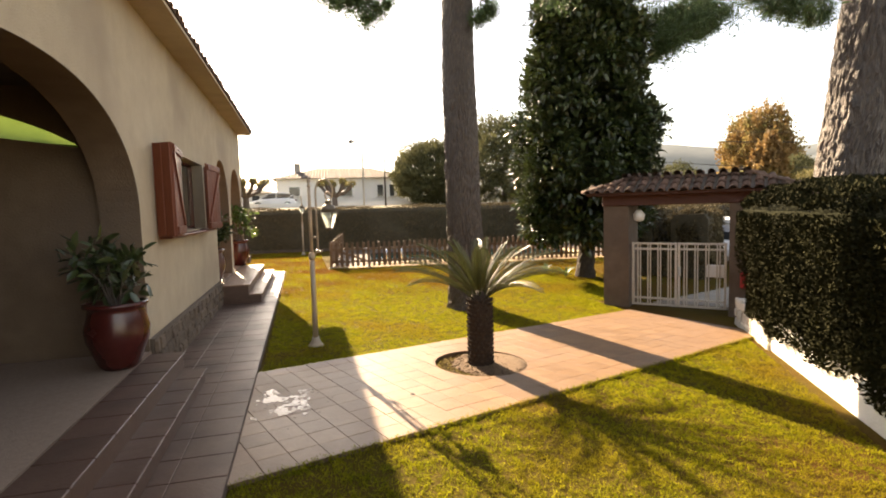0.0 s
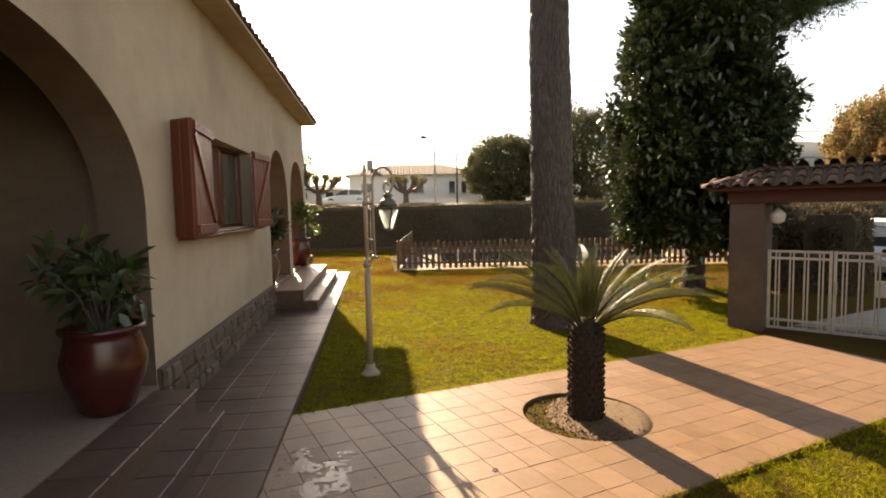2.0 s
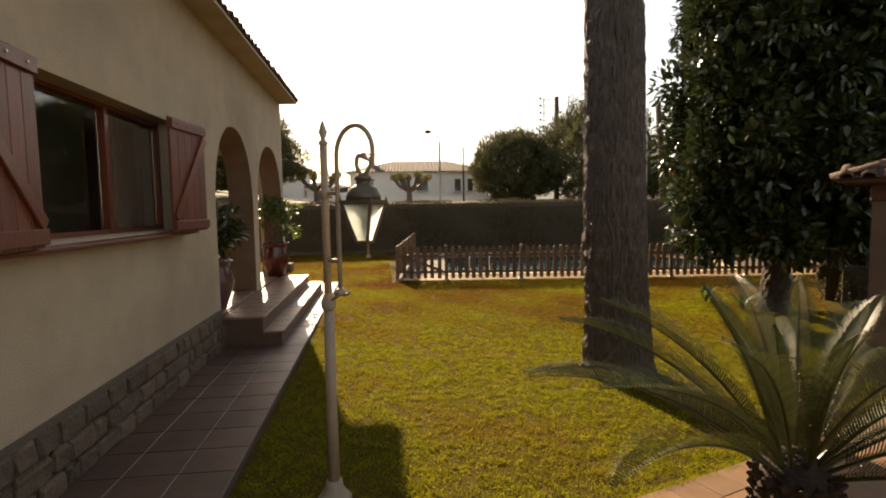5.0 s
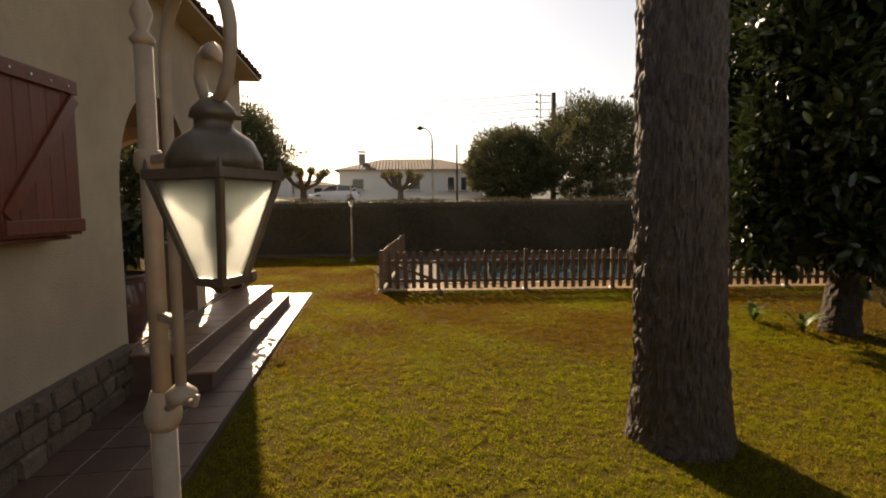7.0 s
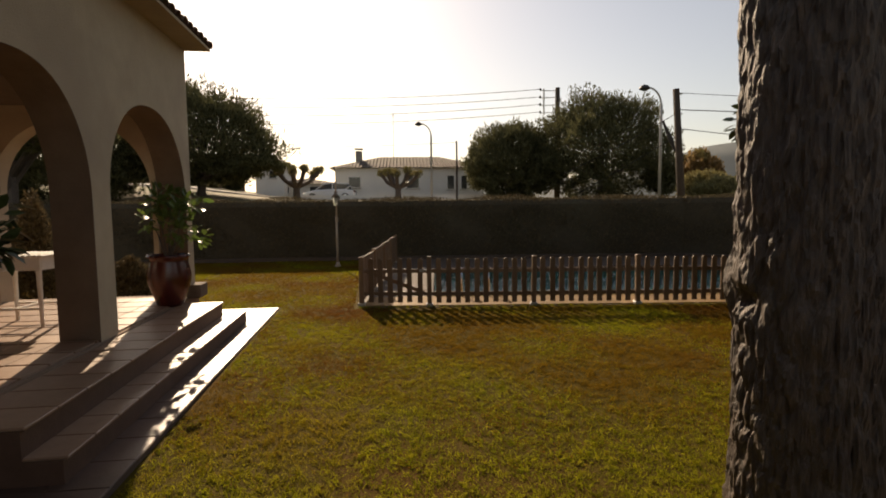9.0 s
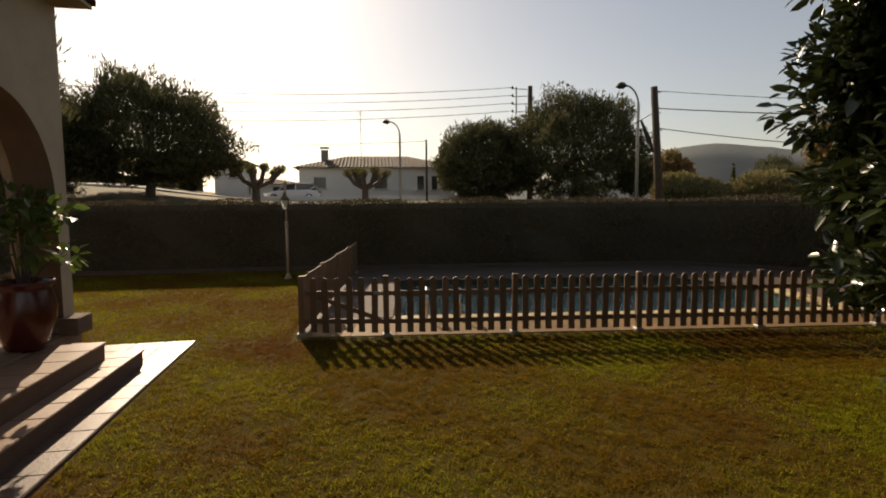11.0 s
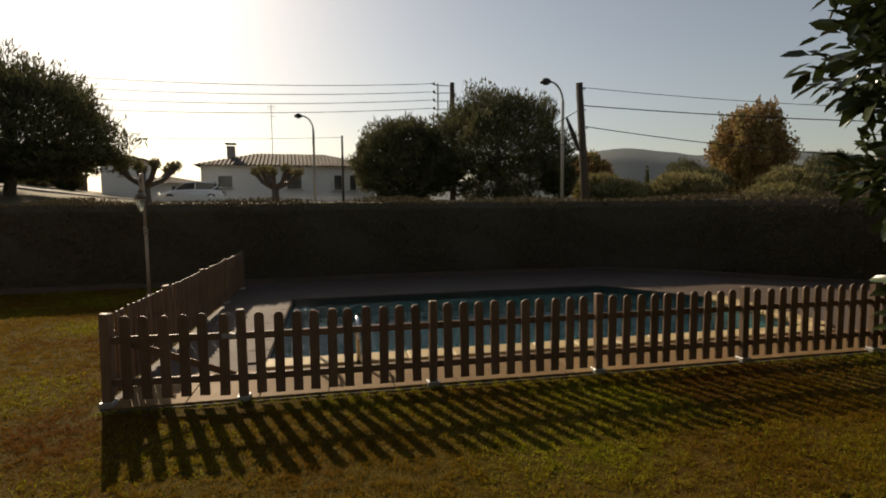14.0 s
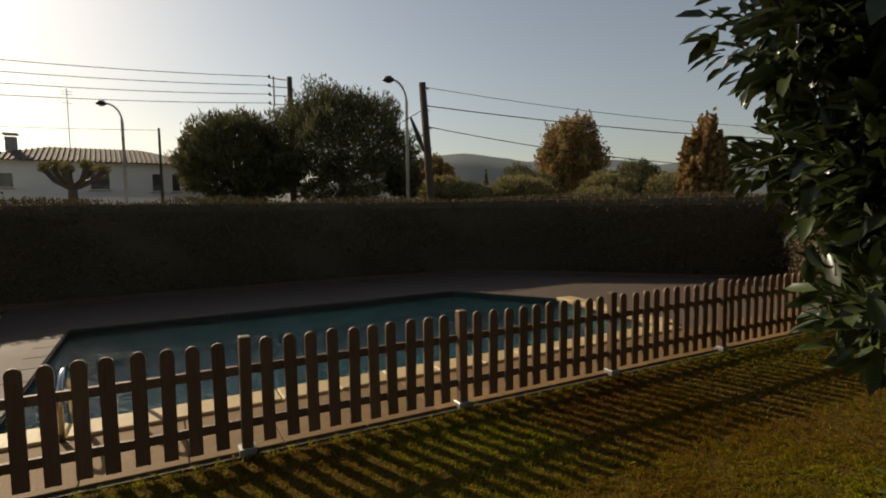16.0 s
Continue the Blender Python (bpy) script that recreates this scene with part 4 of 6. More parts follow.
ndial.matrix_world = GM @ pose(0.09, 0.2, 1.62)


def gate_leaf(x0, x1, hinge):
    root = empty("garden_gate", "white painted steel bar gate leaf, closed", "gate", "entrance gate leaves")
    w = x1 - x0
    for a in (0.0, w - 0.04):
        part("stile", boxed(a, -0.02, 0.06, a + 0.04, 0.02, 1.24, bevel=0.004), M["gate_paint"], root)
    for z in (0.06, 0.18, 1.1, 1.2):
        part("rail", boxed(0.042, -0.016, z, w - 0.042, 0.016, z + 0.035, bevel=0.003), M["gate_paint"], root)
    n_b = 8
    for i in range(n_b):
        x = 0.04 + (w - 0.08) * ((i // 2 + 0.5) / 4) + (0.022 if i % 2 else -0.022)
        part("bar", boxed(x - 0.01, -0.01, 0.1, x + 0.01, 0.01, 1.2), M["gate_paint"], root)
    if hinge:
        part("lock", boxed(0.0, -0.035, 0.62, 0.05, 0.035, 0.8, bevel=0.006), M["greymetal"], root)
    root.matrix_world = GM @ pose(x0, 0.02, 0)
    return root


gate_leaf(0.0, GW / 2 - 0.006, False)
gate_leaf(GW / 2 + 0.006, GW, True)
sign = tagged(part("letter_box", boxed(0, 0, 0, 0.3, 0.1, 0.22, bevel=0.01), M["white_paint"]), "white letter box beside the gate bars", "letter box")
sign.matrix_world = GM @ pose(GW - 0.32, 0.06, 0.62)

rbox = tagged(part("letter_box", boxed(-0.09, -0.04, -0.14, 0.09, 0.04, 0.14, bevel=0.02), M["redbox"]), "small red box fixed to the gate pillar", "letter box")
rbox.matrix_world = GM @ pose(GW + 0.3, -0.139, 0.62)

# low wall and hedge beside the gate
wd = (WALL_B - WALL_A).normalized()
wang = math.degrees(math.atan2(wd.y, wd.x))
WL = (WALL_B - WALL_A).length
WM = pose(WALL_A.x, WALL_A.y, -0.3, 0, 0, wang)
lowwall = tagged(part("garden_wall", boxed(0, -0.25, -0.1, WL, 0.0, 0.43), M["whitewall"]), "low whitewashed garden wall with stone facing near the gate", "wall", kind="structure")
lowwall.matrix_world = WM
random.seed(15)
for zr in range(3):
    x = WL - 1.75
    while x < WL - 0.05:
        w_ = min(random.uniform(0.16, 0.32), WL - x)
        bm = boxed(-w_ / 2 + 0.008, -0.03, -0.075, w_ / 2 - 0.008, 0.035, 0.075, bevel=0.02)
        for q in bm.verts:
            q.co += Vector((random.uniform(-0.012, 0.012), random.uniform(-0.006, 0.012), random.uniform(-0.012, 0.012)))
        o = part("stone", bm, M["palestone"], lowwall)
        o.matrix_basis = pose(x + w_ / 2, 0.0, 0.05 + zr * 0.158)
        x += w_


def hedge_along(label, pts, width, z0, z1, seed, density=260, bulge=0.0, leaf=(0.085, 0.035), material="hedge", inset=0.07, depth=0.09):
    """A clipped hedge on a plan line: an uneven dark core and a skin of small sprays."""
    r = np.random.default_rng(seed)
    root = empty("hedge", label, "hedge")
    cen, nor = [], []
    bm = bmesh.new()
    P = [Vector(p) for p in pts]
    nrm = []
    for i in range(len(P)):
        d = (P[min(i + 1, len(P) - 1)] - P[max(i - 1, 0)]).normalized()
        nrm.append(Vector((-d.y, d.x)))
    prev = None
    sec = [(-1, 0), (-1, 0.5), (-1, 0.92), (-0.8, 1), (0.8, 1), (1, 0.92), (1, 0.5), (1, 0)]
    rings = []
    for i in range(len(P)):
        zb = z0(P[i].x, P[i].y) if callable(z0) else z0
        rings.append([bm.verts.new((P[i].x + nrm[i].x * s * (width / 2 - inset + bulge * h), P[i].y + nrm[i].y * s * (width / 2 - inset + bulge * h), zb + (z1 - zb - 0.06) * h)) for s, h in sec])
    for a, b in zip(rings, rings[1:]):
        for k in range(len(sec) - 1):
            bm.faces.new((a[k], a[k + 1], b[k + 1], b[k]))
    bm.faces.new(rings[0])
    bm.faces.new(rings[-1][::-1])
    bmesh.ops.recalc_face_normals(bm, faces=bm.faces)
    faces = [([v.co.copy() for v in f.verts], f.normal.copy(), f.calc_area()) for f in bm.faces]
    part("core", bm, M["hedgeshadecore" if material == "hedgeshade" else "hedgecore"], root)
    for vs, n_, area in faces:
        k = int(area * density)
        if k < 1 or len(vs) < 4:
            continue
        if len(vs) == 4:
            u, w = r.uniform(0, 1, (2, k, 1))
            q = [np.array(v) for v in vs]
            p = (q[0] * (1 - u) + q[3] * u) * (1 - w) + (q[1] * (1 - u) + q[2] * u) * w
        else:
            q = np.array([np.array(v) for v in vs])
            wts = r.dirichlet(np.ones(len(q)), k)
            p = wts @ q
        n3 = np.array(n_)
        wob = np.array([0.05 * math.sin(1.9 * a + 0.7 * b) + 0.04 * math.sin(4.3 * b + 3.1 * a + 5 * c_) for a, b, c_ in p])
        p = p + n3 * (wob + (0.1 if material == "hedgeshade" else 0.0) + r.uniform(-0.04, depth, k))[:, None]
        cen.append(p)
        nor.append(np.tile(n3, (k, 1)))
    cen, nor = np.concatenate(cen), np.concatenate(nor)
    o = new("foliage", leaves_mesh("foliage", cen, None, leaf[0], leaf[1], M[material], rng=r, quad=True, aim=nor * 0.5 + np.array([0, 0, 0.5])))
    o.parent = root
    return root


def lerp_pts(pts, s):
    out = []
    for a, b in zip(pts, pts[1:]):
        a, b = Vector(a), Vector(b)
        k = max(1, round((b - a).length / s))
        out += [a + (b - a) * i / k for i in range(k)]
    return out + [Vector(pts[-1])]


hedge_along("tall dark clipped cypress hedge behind the pool", lerp_pts([(-16, 25.0), (-9, 24.85), (-0.5, 24.45), (6.2, 23.8), (10.8, 23.1), (12.9, 21.1), (15.6, 17.2)], 1.2), 1.2, -0.05, 1.86, 31, 620, 0.0, (0.08, 0.028))
hw = Vector((wd.y, -wd.x))
hedge_along("dark overhanging hedge above the low garden wall", lerp_pts([tuple(WALL_A + hw * 0.54 - wd * 0.2), tuple(WALL_A + hw * 0.54 + wd * (WL - 0.62))], 0.7), 1.15, 0.05, 1.74, 32, 4200, 0.16, (0.05, 0.02), "hedgeshade", 0.1, 0.07)
hedge_along("dark clipped hedge along the street side of the garden", lerp_pts([(8.5, 12.15), (8.9, 12.6), (14.9, 16.3), (19, 18.5)], 1.2), 0.9, -0.2, 1.6, 33, 700)
hedge_along("clipped square hedge beside the street", lerp_pts([(9.25, 11.1), (10.5, 12.0)], 0.6), 1.0, -0.3, 1.45, 34, 900)
hedge_along("low dark hedge beside the street outside the gate", lerp_pts([(8.3, 12.15), (9.65, 10.9)], 0.6), 0.7, -0.3, 0.62, 35, 900)
# ---- trees ----


def bark_trunk(pts, radii, seed, sides=40, furrow=0.03, knot=None):
    """A tapered trunk whose skin is broken into long plates."""
    r = random.Random(seed)
    bm = bmesh.new()
    P = [Vector(p) for p in pts]
    fine, rad = [], []
    for i in range(len(P) - 1):
        k = max(2, int((P[i + 1] - P[i]).length / 0.03))
        for j in range(k):
            t = j / k
            fine.append(P[i].lerp(P[i + 1], t))
            rad.append(radii[i] * (1 - t) + radii[i + 1] * t)
    fine.append(P[-1])
    rad.append(radii[-1])
    rings = []
    for p, q in zip(fine, rad):
        ring = []
        for k in range(sides):
            a = 2 * math.pi * k / sides
            d = Vector((math.cos(a), math.sin(a), 0))
            w_ = 0.25 * noise.noise(Vector((d.x * 2 + seed, d.y * 2, p.z * 1.3)))
            near = noise.voronoi(Vector(((d.x + w_) * 7.5 * q / 0.28 + seed, (d.y - w_) * 7.5 * q / 0.28, p.z * 4.2)))[0]
            c = min(1.0, 2.6 * (near[1] - near[0])) - 0.62
            e = noise.noise(Vector((d.x * 9, d.y * 9 + seed, p.z * 9.0))) + 0.6 * noise.noise(Vector((d.x * 24, d.y * 24 + seed, p.z * 16.0)))
            s = noise.noise(Vector((d.x * 1.2, d.y * 1.2 + seed, p.z * 0.5)))
            f = q + furrow * (0.7 * c + 0.5 * e) + 0.04 * s * q / 0.3
            if knot:
                g = math.exp(-((p.z - knot[1]) / 0.13) ** 2) * max(0.0, math.cos(a - knot[0])) ** 8
                f += 0.05 * g - 0.07 * math.exp(-((p.z - knot[1] + 0.05) / 0.05) ** 2) * max(0.0, math.cos(a - knot[0] - 0.55)) ** 40
            ring.append(bm.verts.new((p.x + d.x * f, p.y + d.y * f, p.z)))
        rings.append(ring)
    for a, b in zip(rings, rings[1:]):
        for k in range(sides):
            bm.faces.new((a[k], a[(k + 1) % sides], b[(k + 1) % sides], b[k]))
    bm.faces.new(rings[-1])
    bm.faces.new(rings[0][::-1])
    return bm


def clump_leaves(name, blobs, n, length, width, material, seed, quad=True, shell=0.55, fold=0.0, up=0.35, flat=1.0):
    """Leaves round many blob centres (x, y, z, radius), denser near each blob's skin."""
    r = np.random.default_rng(seed)
    B = np.array(blobs, float)
    w = B[:, 3] ** 2
    i = r.choice(len(B), n, p=w / w.sum())
    d = r.normal(size=(n, 3))
    d /= np.linalg.norm(d, axis=1)[:, None]
    rad = B[i, 3] * (shell + (1.08 - shell) * r.uniform(0, 1, n))
    d2 = d * np.array([1, 1, flat])
    c = B[i, :3] + d2 * rad[:, None]
    return leaves_mesh(name, c, None, length, width, M[material], fold=fold, rng=r, quad=quad, aim=d * 0.8 + np.array([0, 0, up]))


def pine(name, label, base, trunk_pts, radii, blobs, n, seed, limbs=(), leaf=(0.17, 0.02), material="needle", furrow=0.026, sides=150, knot=None):
    root = empty(name, label, "pine tree")
    part("trunk", bark_trunk(trunk_pts, radii, seed, sides, furrow, knot), M["bark"], root)
    for p in limbs:
        part("limb", tube(bmesh.new(), p, [0.09 * (1 - 0.8 * i / (len(p) - 1)) for i in range(len(p))], 8), M["bark"], root)
    o = new("crown", clump_leaves("crown", blobs, n, leaf[0], leaf[1], material, seed + 1, shell=0.25))
    o.parent = root
    return root


def canopy(seed, cx, cy, cz, rx, ry, rz, n, rmin, rmax, keep=None):
    r = random.Random(seed)
    out = []
    while len(out) < n:
        x, y, z = r.uniform(-1, 1), r.uniform(-1, 1), r.uniform(-1, 1)
        if x * x + y * y + z * z > 1 or x * x + y * y + z * z < 0.12:
            continue
        out.append((cx + x * rx, cy + y * ry, cz + z * rz, r.uniform(rmin, rmax)))
    return out


P1 = (2.932, 9.36)
b1 = canopy(1, 3.4, 9.65, 8.6, 4.2, 4.0, 1.5, 70, 0.4, 0.75)
b1 += [(0.62, 7.9, 4.75, 0.3), (0.85, 8.0, 4.85, 0.36), (1.15, 8.1, 5.0, 0.36), (0.4, 7.9, 5.0, 0.3), (3.25, 8.9, 5.2, 0.24), (3.4, 9.0, 5.5, 0.3), (1.5, 8.4, 5.4, 0.4), (4.4, 8.9, 5.35, 0.3), (4.8, 9.0, 5.5, 0.4)]
pine("pine_tree", "tall pine trunk with deeply furrowed bark on the lawn", P1, [(P1[0], P1[1], -0.25), (P1[0], P1[1], 0.0), (2.922, 9.36, 0.5), (2.885, 9.36, 2.0), (2.852, 9.34, 4.0), (2.872, 9.33, 6.0), (2.925, 9.41, 9.0)], [0.44, 0.378, 0.335, 0.314, 0.297, 0.274, 0.17], b1, 30000, 41,
     [[(2.62, 9.1, 5.6), (1.8, 8.8, 5.9), (1.0, 8.5, 5.4), (0.6, 8.3, 5.2)], [(2.66, 9.1, 5.8), (3.6, 9.3, 6.1), (4.8, 9.5, 5.8)], [(2.7, 9.15, 7.0), (4.5, 10.5, 8.2)], [(2.7, 9.15, 7.2), (1.0, 9.8, 8.3)]], knot=(2.45, 1.25))
P2 = (6.1, 4.72)
b2 = canopy(2, 6.6, 4.4, 7.6, 3.4, 3.4, 1.3, 45, 0.4, 0.7)
b2 += [(4.65, 4.4, 3.72, 0.22), (4.9, 4.4, 3.68, 0.24), (5.15, 4.3, 3.75, 0.26), (4.4, 4.3, 3.95, 0.25), (5.4, 4.3, 4.1, 0.35), (4.9, 4.5, 4.0, 0.3)]
pine("pine_tree", "leaning pine trunk with furrowed bark behind the garden hedge", P2, [(6.0, 4.8, -0.4), (6.04, 4.77, 1.0), (6.12, 4.7, 2.2), (6.3, 4.6, 4.0), (6.6, 4.5, 7.5)], [0.4, 0.35, 0.325, 0.31, 0.2], b2, 17000, 43,
     [[(6.2, 4.6, 4.5), (5.7, 4.5, 4.8), (5.1, 4.5, 4.35), (4.7, 4.4, 4.1)]])


def bough(name, label, anchor, blobs, n, seed, leaf):
    """A dense hanging spray of needles on a thin limb, part of a pine."""
    o = new("bough", clump_leaves("bough", blobs, n, leaf[0], leaf[1], "needle", seed, shell=0.1))
    o.parent = anchor
    return o


pines = [o for o in bpy.data.objects if o.name.startswith("pine_tree")]
bough("bough", "", pines[0], [(0.35, 8.0, 4.9, 0.2), (0.6, 8.0, 4.78, 0.2), (0.85, 8.0, 4.78, 0.24), (1.05, 8.0, 4.52, 0.17), (1.22, 8.0, 4.66, 0.17), (1.0, 8.0, 4.88, 0.25), (1.38, 8.0, 4.75, 0.1), (3.1, 8.9, 4.95, 0.18), (3.3, 8.9, 5.1, 0.2)], 9000, 71, (0.12, 0.012))
bough("bough", "", pines[1], [(4.5, 4.5, 3.74, 0.12), (4.72, 4.5, 3.66, 0.15), (4.98, 4.5, 3.64, 0.16), (5.2, 4.5, 3.56, 0.12), (5.4, 4.5, 3.62, 0.14), (5.0, 4.5, 3.86, 0.22), (4.65, 4.5, 3.92, 0.2), (5.35, 4.5, 3.86, 0.22)], 10000, 72, (0.1, 0.008))
b3 = []
for k in range(26):
    t = k / 25
    b3.append((8.0 + 2.4 * t + 0.3 * math.sin(k * 2.1), 12.6 - 1.3 * t + 0.4 * math.cos(k * 1.7), 5.5 + 0.75 * abs(math.sin(k * 1.3)) - 0.35 * math.sin(3.1 * t) + 0.5 * t, 0.28 + 0.2 * abs(math.sin(k * 3.3))))
b3 += canopy(3, 9.0, 13.0, 7.4, 2.6, 2.0, 1.0, 26, 0.4, 0.7)
pine("pine_tree", "pine with hanging dark boughs behind the magnolia", (9.2, 12.9), [(9.2, 12.9, -0.3), (9.15, 12.9, 3.0), (9.0, 12.9, 7.0)], [0.2, 0.17, 0.08], b3, 24000, 45, [[(9.1, 12.9, 5.2), (9.4, 12.4, 5.9), (9.8, 11.7, 6.1)]], sides=20, furrow=0.015)

pines = [o for o in bpy.data.objects if o.name.startswith("pine_tree")]
bough("bough", "", pines[2], [(9.2, 12.4, 5.55, 0.18), (9.4, 12.4, 5.8, 0.26), (9.8, 12.4, 5.95, 0.26), (10.2, 12.4, 6.2, 0.28), (10.6, 12.4, 6.3, 0.26), (11.0, 12.4, 6.5, 0.26), (11.4, 12.4, 6.82, 0.22), (10.0, 12.4, 6.6, 0.4), (9.4, 12.4, 6.4, 0.42), (10.7, 12.4, 6.9, 0.33), (8.7, 12.4, 6.2, 0.42)], 26000, 73, (0.16, 0.016))

# magnolia
MG = (6.87, 11.97)
mroot = empty("magnolia_tree", "dense dark glossy evergreen magnolia with a gnarled short trunk", "tree")
part("trunk", bark_trunk([(MG[0], MG[1], -0.3), (MG[0], MG[1], 0.05), (MG[0] + 0.05, MG[1], 0.6), (MG[0], MG[1] + 0.05, 1.4), (MG[0], MG[1], 5.5)], [0.30, 0.24, 0.2, 0.16, 0.04], 51, 24, 0.03), M["darkbark"], mroot)
rr_ = random.Random(8)
mb = []
for k in range(230):
    z = 0.98 + 6.82 * (k / 230) ** 1.05
    top = 1.78 * (1 - max(0, (z - 3.2) / 5.6) ** 2.0) ** 0.65
    if z < 1.6:
        top = 1.42 + (z - 0.8) * 0.42
    a, q = rr_.uniform(0, 6.283), math.sqrt(rr_.uniform(0.25, 1))
    mb.append((MG[0] + math.cos(a) * q * (top - 0.2), MG[1] + math.sin(a) * q * (top - 0.2), z, rr_.uniform(0.25, 0.48)))
for k in range(14):
    a = 6.283 * k / 14
    p = [(MG[0], MG[1], 0.5 + 0.3 * k), (MG[0] + 0.7 * math.cos(a * 3), MG[1] + 0.7 * math.sin(a * 3), 0.9 + 0.33 * k), (MG[0] + 1.25 * math.cos(a * 3), MG[1] + 1.25 * math.sin(a * 3), 1.0 + 0.36 * k)]
    part("limb", tube(bmesh.new(), p, [0.06, 0.04, 0.015], 7), M["bark"], mroot)


def big_leaves(name, blobs, n, length, width, material, seed, shell=0.35):
    """Larger pointed leaves of eight points each, folded along the rib and drooping at the tip."""
    r = np.random.default_rng(seed)
    B = np.array(blobs, float)
    w = B[:, 3] ** 2
    i = r.choice(len(B), n, p=w / w.sum())
    d = r.normal(size=(n, 3))
    d /= np.linalg.norm(d, axis=1)[:, None]
    c = B[i, :3] + d * (B[i, 3] * (shell + (1.1 - shell) * r.uniform(0, 1, n)))[:, None]
    f = d * 0.9 + r.normal(size=(n, 3)) * 0.55 + np.array([0, 0, 0.15])
    f /= np.linalg.norm(f, axis=1)[:, None]
    s = np.cross(f, r.normal(size=(n, 3)) * 0.5 + np.array([0, 0, 1.0]))
    s /= np.linalg.norm(s, axis=1)[:, None] + 1e-9
    u = np.cross(s, f)
    L = (length * r.uniform(0.6, 1.2, n))[:, None]
    W = L * width / length
    pts = [c, c + f * L * 0.3 - s * W * 0.5 + u * W * 0.16, c + f * L * 0.3 + s * W * 0.5 + u * W * 0.16, c + f * L * 0.35, c + f * L * 0.72 - s * W * 0.42 + u * W * 0.06, c + f * L * 0.72 + s * W * 0.42 + u * W * 0.06, c + f * L - u * W * 0.25]
    v = np.stack(pts, 1).reshape(-1, 3)
    tri = np.array([0, 3, 1, 0, 2, 3, 1, 3, 4, 3, 2, 5, 3, 6, 4, 3, 5, 6])
    idx = (np.arange(n)[:, None] * 7 + tri).reshape(-1)
    me = bpy.data.meshes.new(name)
    me.vertices.add(len(v))
    me.vertices.foreach_set("co", v.astype(np.float32).ravel())
    me.loops.add(len(idx))
    me.loops.foreach_set("vertex_index", idx.astype(np.int32))
    nf = len(idx) // 3
    me.polygons.add(nf)
    me.polygons.foreach_set("loop_start", np.arange(nf, dtype=np.int32) * 3)
    me.polygons.foreach_set("loop_total", np.full(nf, 3, np.int32))
    me.update(calc_edges=True)
    me.materials.append(M[material])
    me.shade_smooth()
    return me


o = new("crown", big_leaves("crown", mb, 56000, 0.165, 0.066, "magnolia", 52))
o.parent = mroot
o = new("inner_foliage", big_leaves("inner_foliage", [(x * 0.8 + MG[0] * 0.2, y * 0.8 + MG[1] * 0.2, z, r_ * 1.1) for x, y, z, r_ in mb], 22000, 0.24, 0.13, "magnolia", 53, 0.0))
o.parent = mroot

# strap-leaved plants at the foot of the magnolia
def strap_plant(x, y, seed, n=16, h=0.4):
    r = random.Random(seed)
    bm = bmesh.new()
    for k in range(n):
        a, ln, w = r.uniform(0, 6.283), h * r.uniform(0.6, 1.15), r.uniform(0.022, 0.035)
        prev = None
        for i in range(6):
            t = i / 5
            rad, z = ln * 0.75 * t ** 1.4, ln * (t - 0.45 * t * t * t)
            p = Vector((math.cos(a) * rad, math.sin(a) * rad, z))
            s = Vector((-math.sin(a), math.cos(a), 0)) * w * (1 - t ** 2.5 * 0.95) * (0.6 + t)
            cur = (bm.verts.new(p - s), bm.verts.new(p + s))
            if prev:
                bm.faces.new((prev[0], prev[1], cur[1], cur[0]))
            prev = cur
    o = tagged(part("strap_leaf_plant", bm, M["leaf"], None, smooth=True), "low plant with long green strap leaves under the tree", "plant")
    o.location = (x, y, gz(x, y))


strap_plant(6.05, 12.55, 1)
strap_plant(6.35, 12.0, 2)

# ---- sago palm ----
pz = gz(PALM.x, PALM.y)
palm = empty("sago_palm", "sago palm with rough dark trunk and arching feathery fronds", "palm", m=pose(PALM.x, PALM.y, pz))
part("trunk", lathe([(0.12, -0.06), (0.132, 0.05), (0.128, 0.4), (0.135, 0.7), (0.11, 0.8), (0.05, 0.86)], 20), M["palmtrunk"], palm, smooth=True)
sb = bmesh.new()
for zi in range(15):
    for k in range(15):
        a = 6.283 * (k + 0.5 * (zi % 2)) / 15
        p = Vector((0.122 * math.cos(a), 0.122 * math.sin(a), 0.03 + zi * 0.052))
        q = p + Vector((0.036 * math.cos(a), 0.036 * math.sin(a), 0.024))
        tube(sb, [p, q], [0.024, 0.007], 4)
sc = part("rough_bark", sb, M["palmtrunk"], palm)
sc["kind"] = "stuff"


